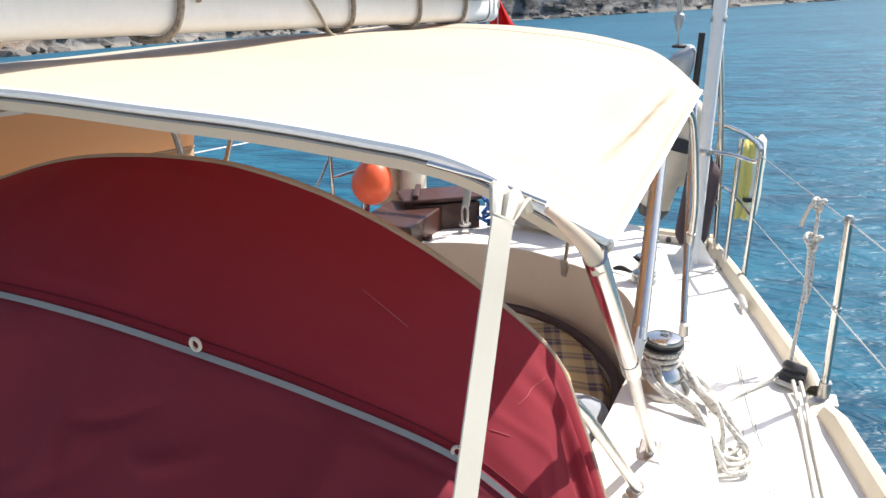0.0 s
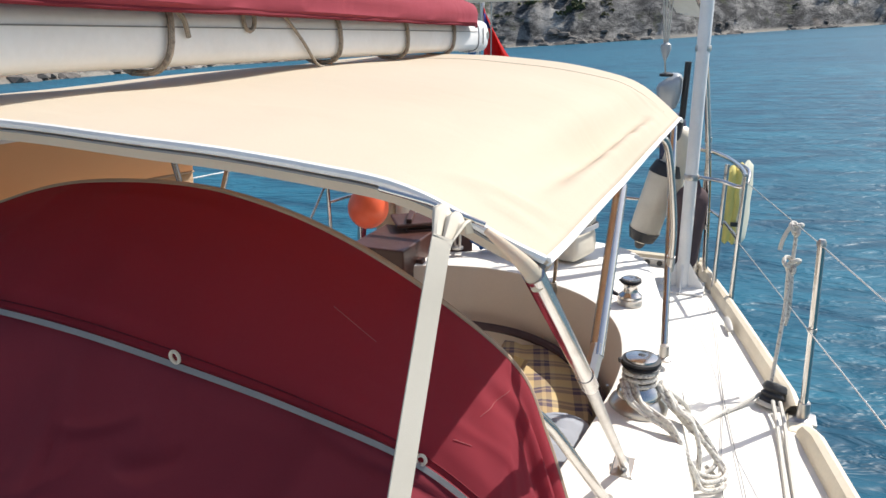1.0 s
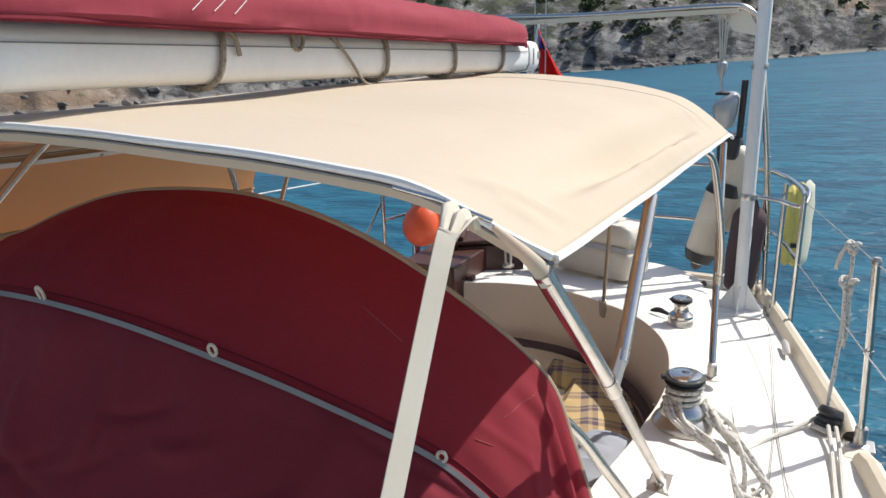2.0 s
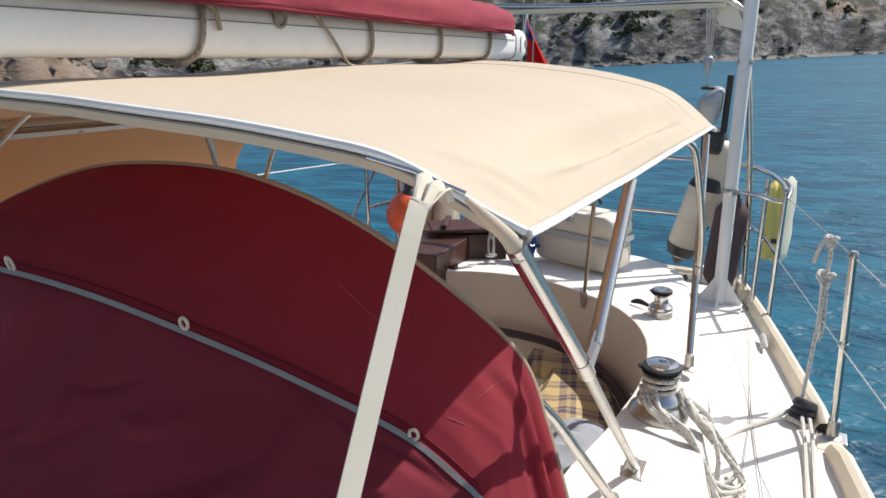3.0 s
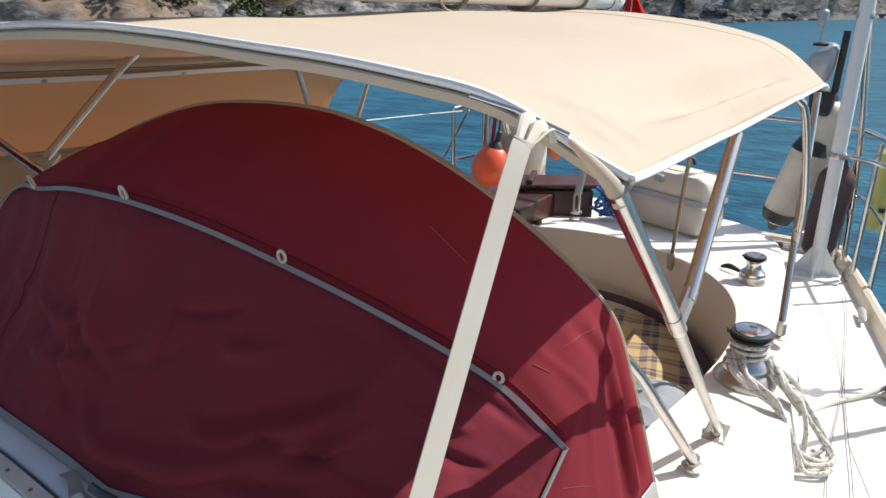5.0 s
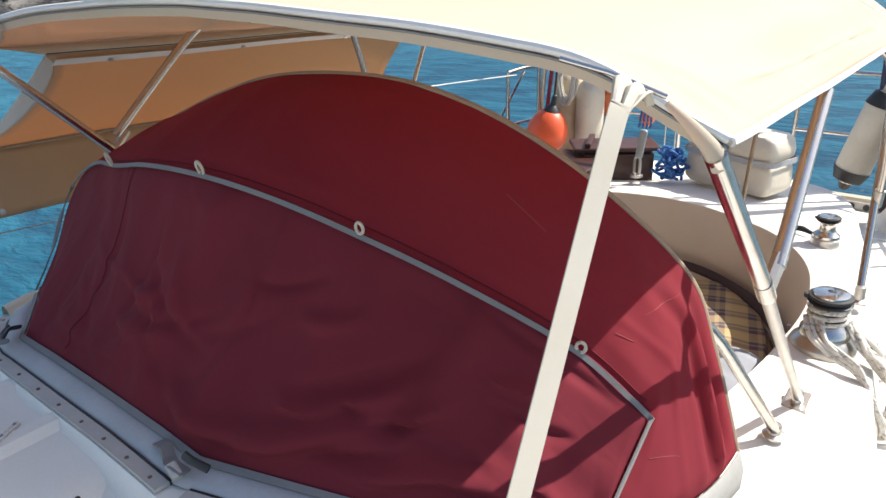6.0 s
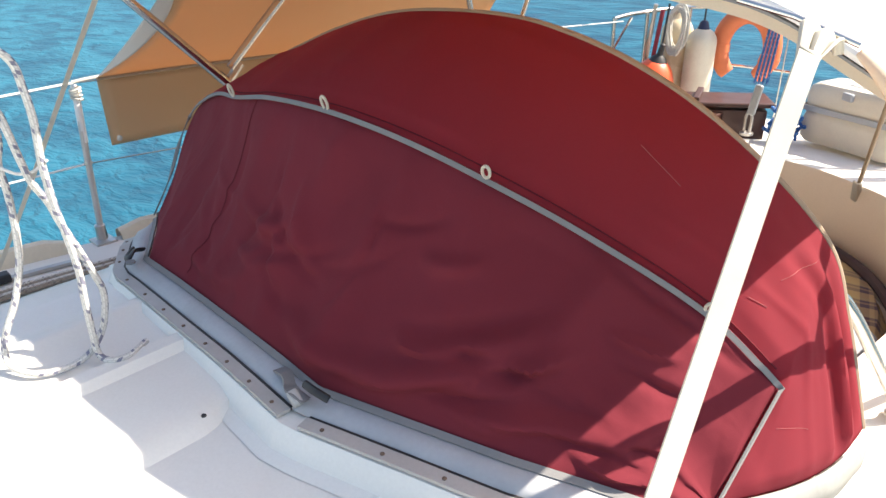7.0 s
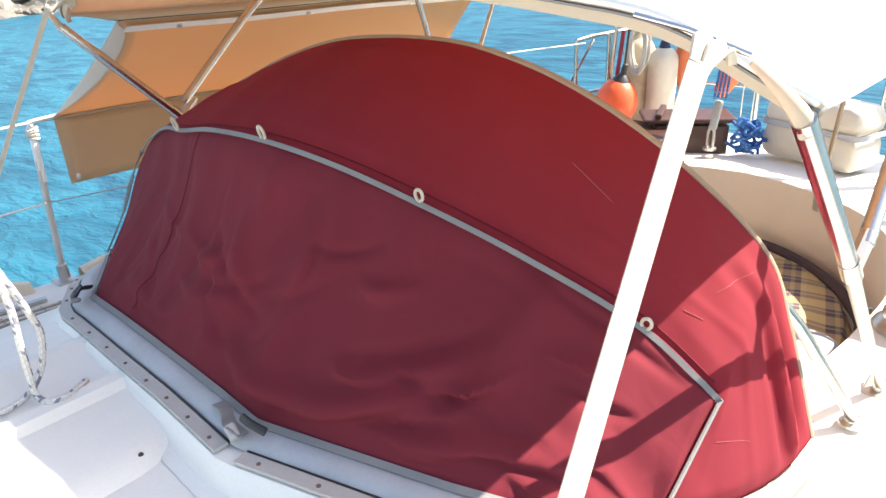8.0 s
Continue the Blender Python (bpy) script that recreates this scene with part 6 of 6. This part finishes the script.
for x, y in ((-0.33, 4.74), (-0.27, 4.76)):
    bs = thing("backstay", (x, y, 1.4), "thin steel stay rising from the stern", "stay", "backstays")
    part("wire", tube([(x - 0.05, 4.90, 0.10), (x, y, 2.6)], 0.0035, 6), DULL_STEEL, bs)

# ---- starboard deck and coachroof ropes ----
leads = thing("halyard_tails", (-1.2, 1.3, 0.16), "grey weathered ropes led aft along the starboard side deck", "rope")
for k in range(4):
    part("rope", tube(curve([(-1.405 + 0.020 * k, -0.8, deck_z(-0.8) + 0.024), (-1.395 + 0.020 * k, 0.6, deck_z(0.6) + 0.024 + 0.004 * (k % 2)), (-1.392 + 0.018 * k, 1.3, deck_z(1.3) + 0.024), (-1.362 + 0.016 * k, 1.62, deck_z(1.6) + 0.026), (-1.33 + 0.016 * k, 1.95, deck_z(1.95) + 0.026)], 40), 0.0085, 7, pitch=0.024), ROPE_BROWN if k % 2 else ROPE_FLECK, leads)
slide = thing("sheet_track", (-1.50, 1.1, 0.145), "dark bronze sheet track with a slider on the side deck", "track")
part("rail", ribbon([(-1.50, -0.5, 0.182), (-1.50, 0.6, 0.151), (-1.50, 1.31, 0.131), (-1.474, 1.55, 0.125)], (1, 0, 0), 0.022, 0.012), DULL_STEEL, slide)
part("slider", block((-1.496, 1.25, 0.144), (0.045, 0.13, 0.03), (0, 0, -2), 0.006), BLACK_RUBBER, slide, "dark slider", False)
halyard = thing("halyard_coil", (-0.2, 1.1, 0.8), "blue-flecked white rope hung in loops down to the coachroof", "rope")
part("loop", tube(curve([(BX - 0.05, 1.03, 1.265), (-0.15, 1.06, 1.16), (-0.188, 1.115, 1.075), (-0.189, 1.141, 1.041), (-0.189, 1.147, 1.003), (-0.188, 1.149, 0.95), (-0.188, 1.144, 0.883), (-0.187, 1.145, 0.816), (-0.187, 1.151, 0.753), (-0.186, 1.154, 0.689),
    (-0.186, 1.151, 0.635), (-0.188, 1.150, 0.570), (-0.185, 1.150, 0.530), (-0.155, 1.156, 0.526), (-0.143, 1.180, 0.526), (-0.155, 1.205, 0.524), (-0.173, 1.230, 0.522)], 110), 0.006, 8, pitch=0.024), ROPE_BLUE, halyard, "hanging strand and end")
part("loop", tube(curve([(BX - 0.055, 0.98, 1.265), (-0.22, 1.06, 1.08), (-0.24, 1.114, 0.97), (-0.237, 1.121, 0.938), (-0.233, 1.127, 0.887), (-0.230, 1.133, 0.847), (-0.227, 1.148, 0.809), (-0.223, 1.156, 0.772), (-0.220, 1.173, 0.713), (-0.217, 1.185, 0.666), (-0.213, 1.192, 0.624),
    (-0.210, 1.180, 0.572), (-0.212, 1.160, 0.536), (-0.206, 1.131, 0.519), (-0.201, 1.090, 0.518), (-0.224, 1.050, 0.520), (-0.270, 1.030, 0.527), (-0.290, 1.036, 0.556), (-0.286, 1.048, 0.589), (-0.281, 1.070, 0.633), (-0.277, 1.091, 0.693), (-0.273, 1.101, 0.755), (-0.269, 1.105, 0.826), (-0.264, 1.103, 0.876), (-0.26, 1.112, 0.931), (-0.24, 1.08, 1.04), (BX - 0.055, 1.0, 1.265)], 150), 0.006, 8, pitch=0.024), ROPE_BLUE, halyard, "crossing loop")
part("whipping", tube(curve([(-0.275, 1.09, 0.885), (-0.26, 1.102, 0.873), (-0.255, 1.123, 0.857), (-0.245, 1.145, 0.858), (-0.215, 1.15, 0.875), (-0.18, 1.15, 0.89)], 18), 0.0025, 6), WHITE_TAPE, halyard, "thin white tie")
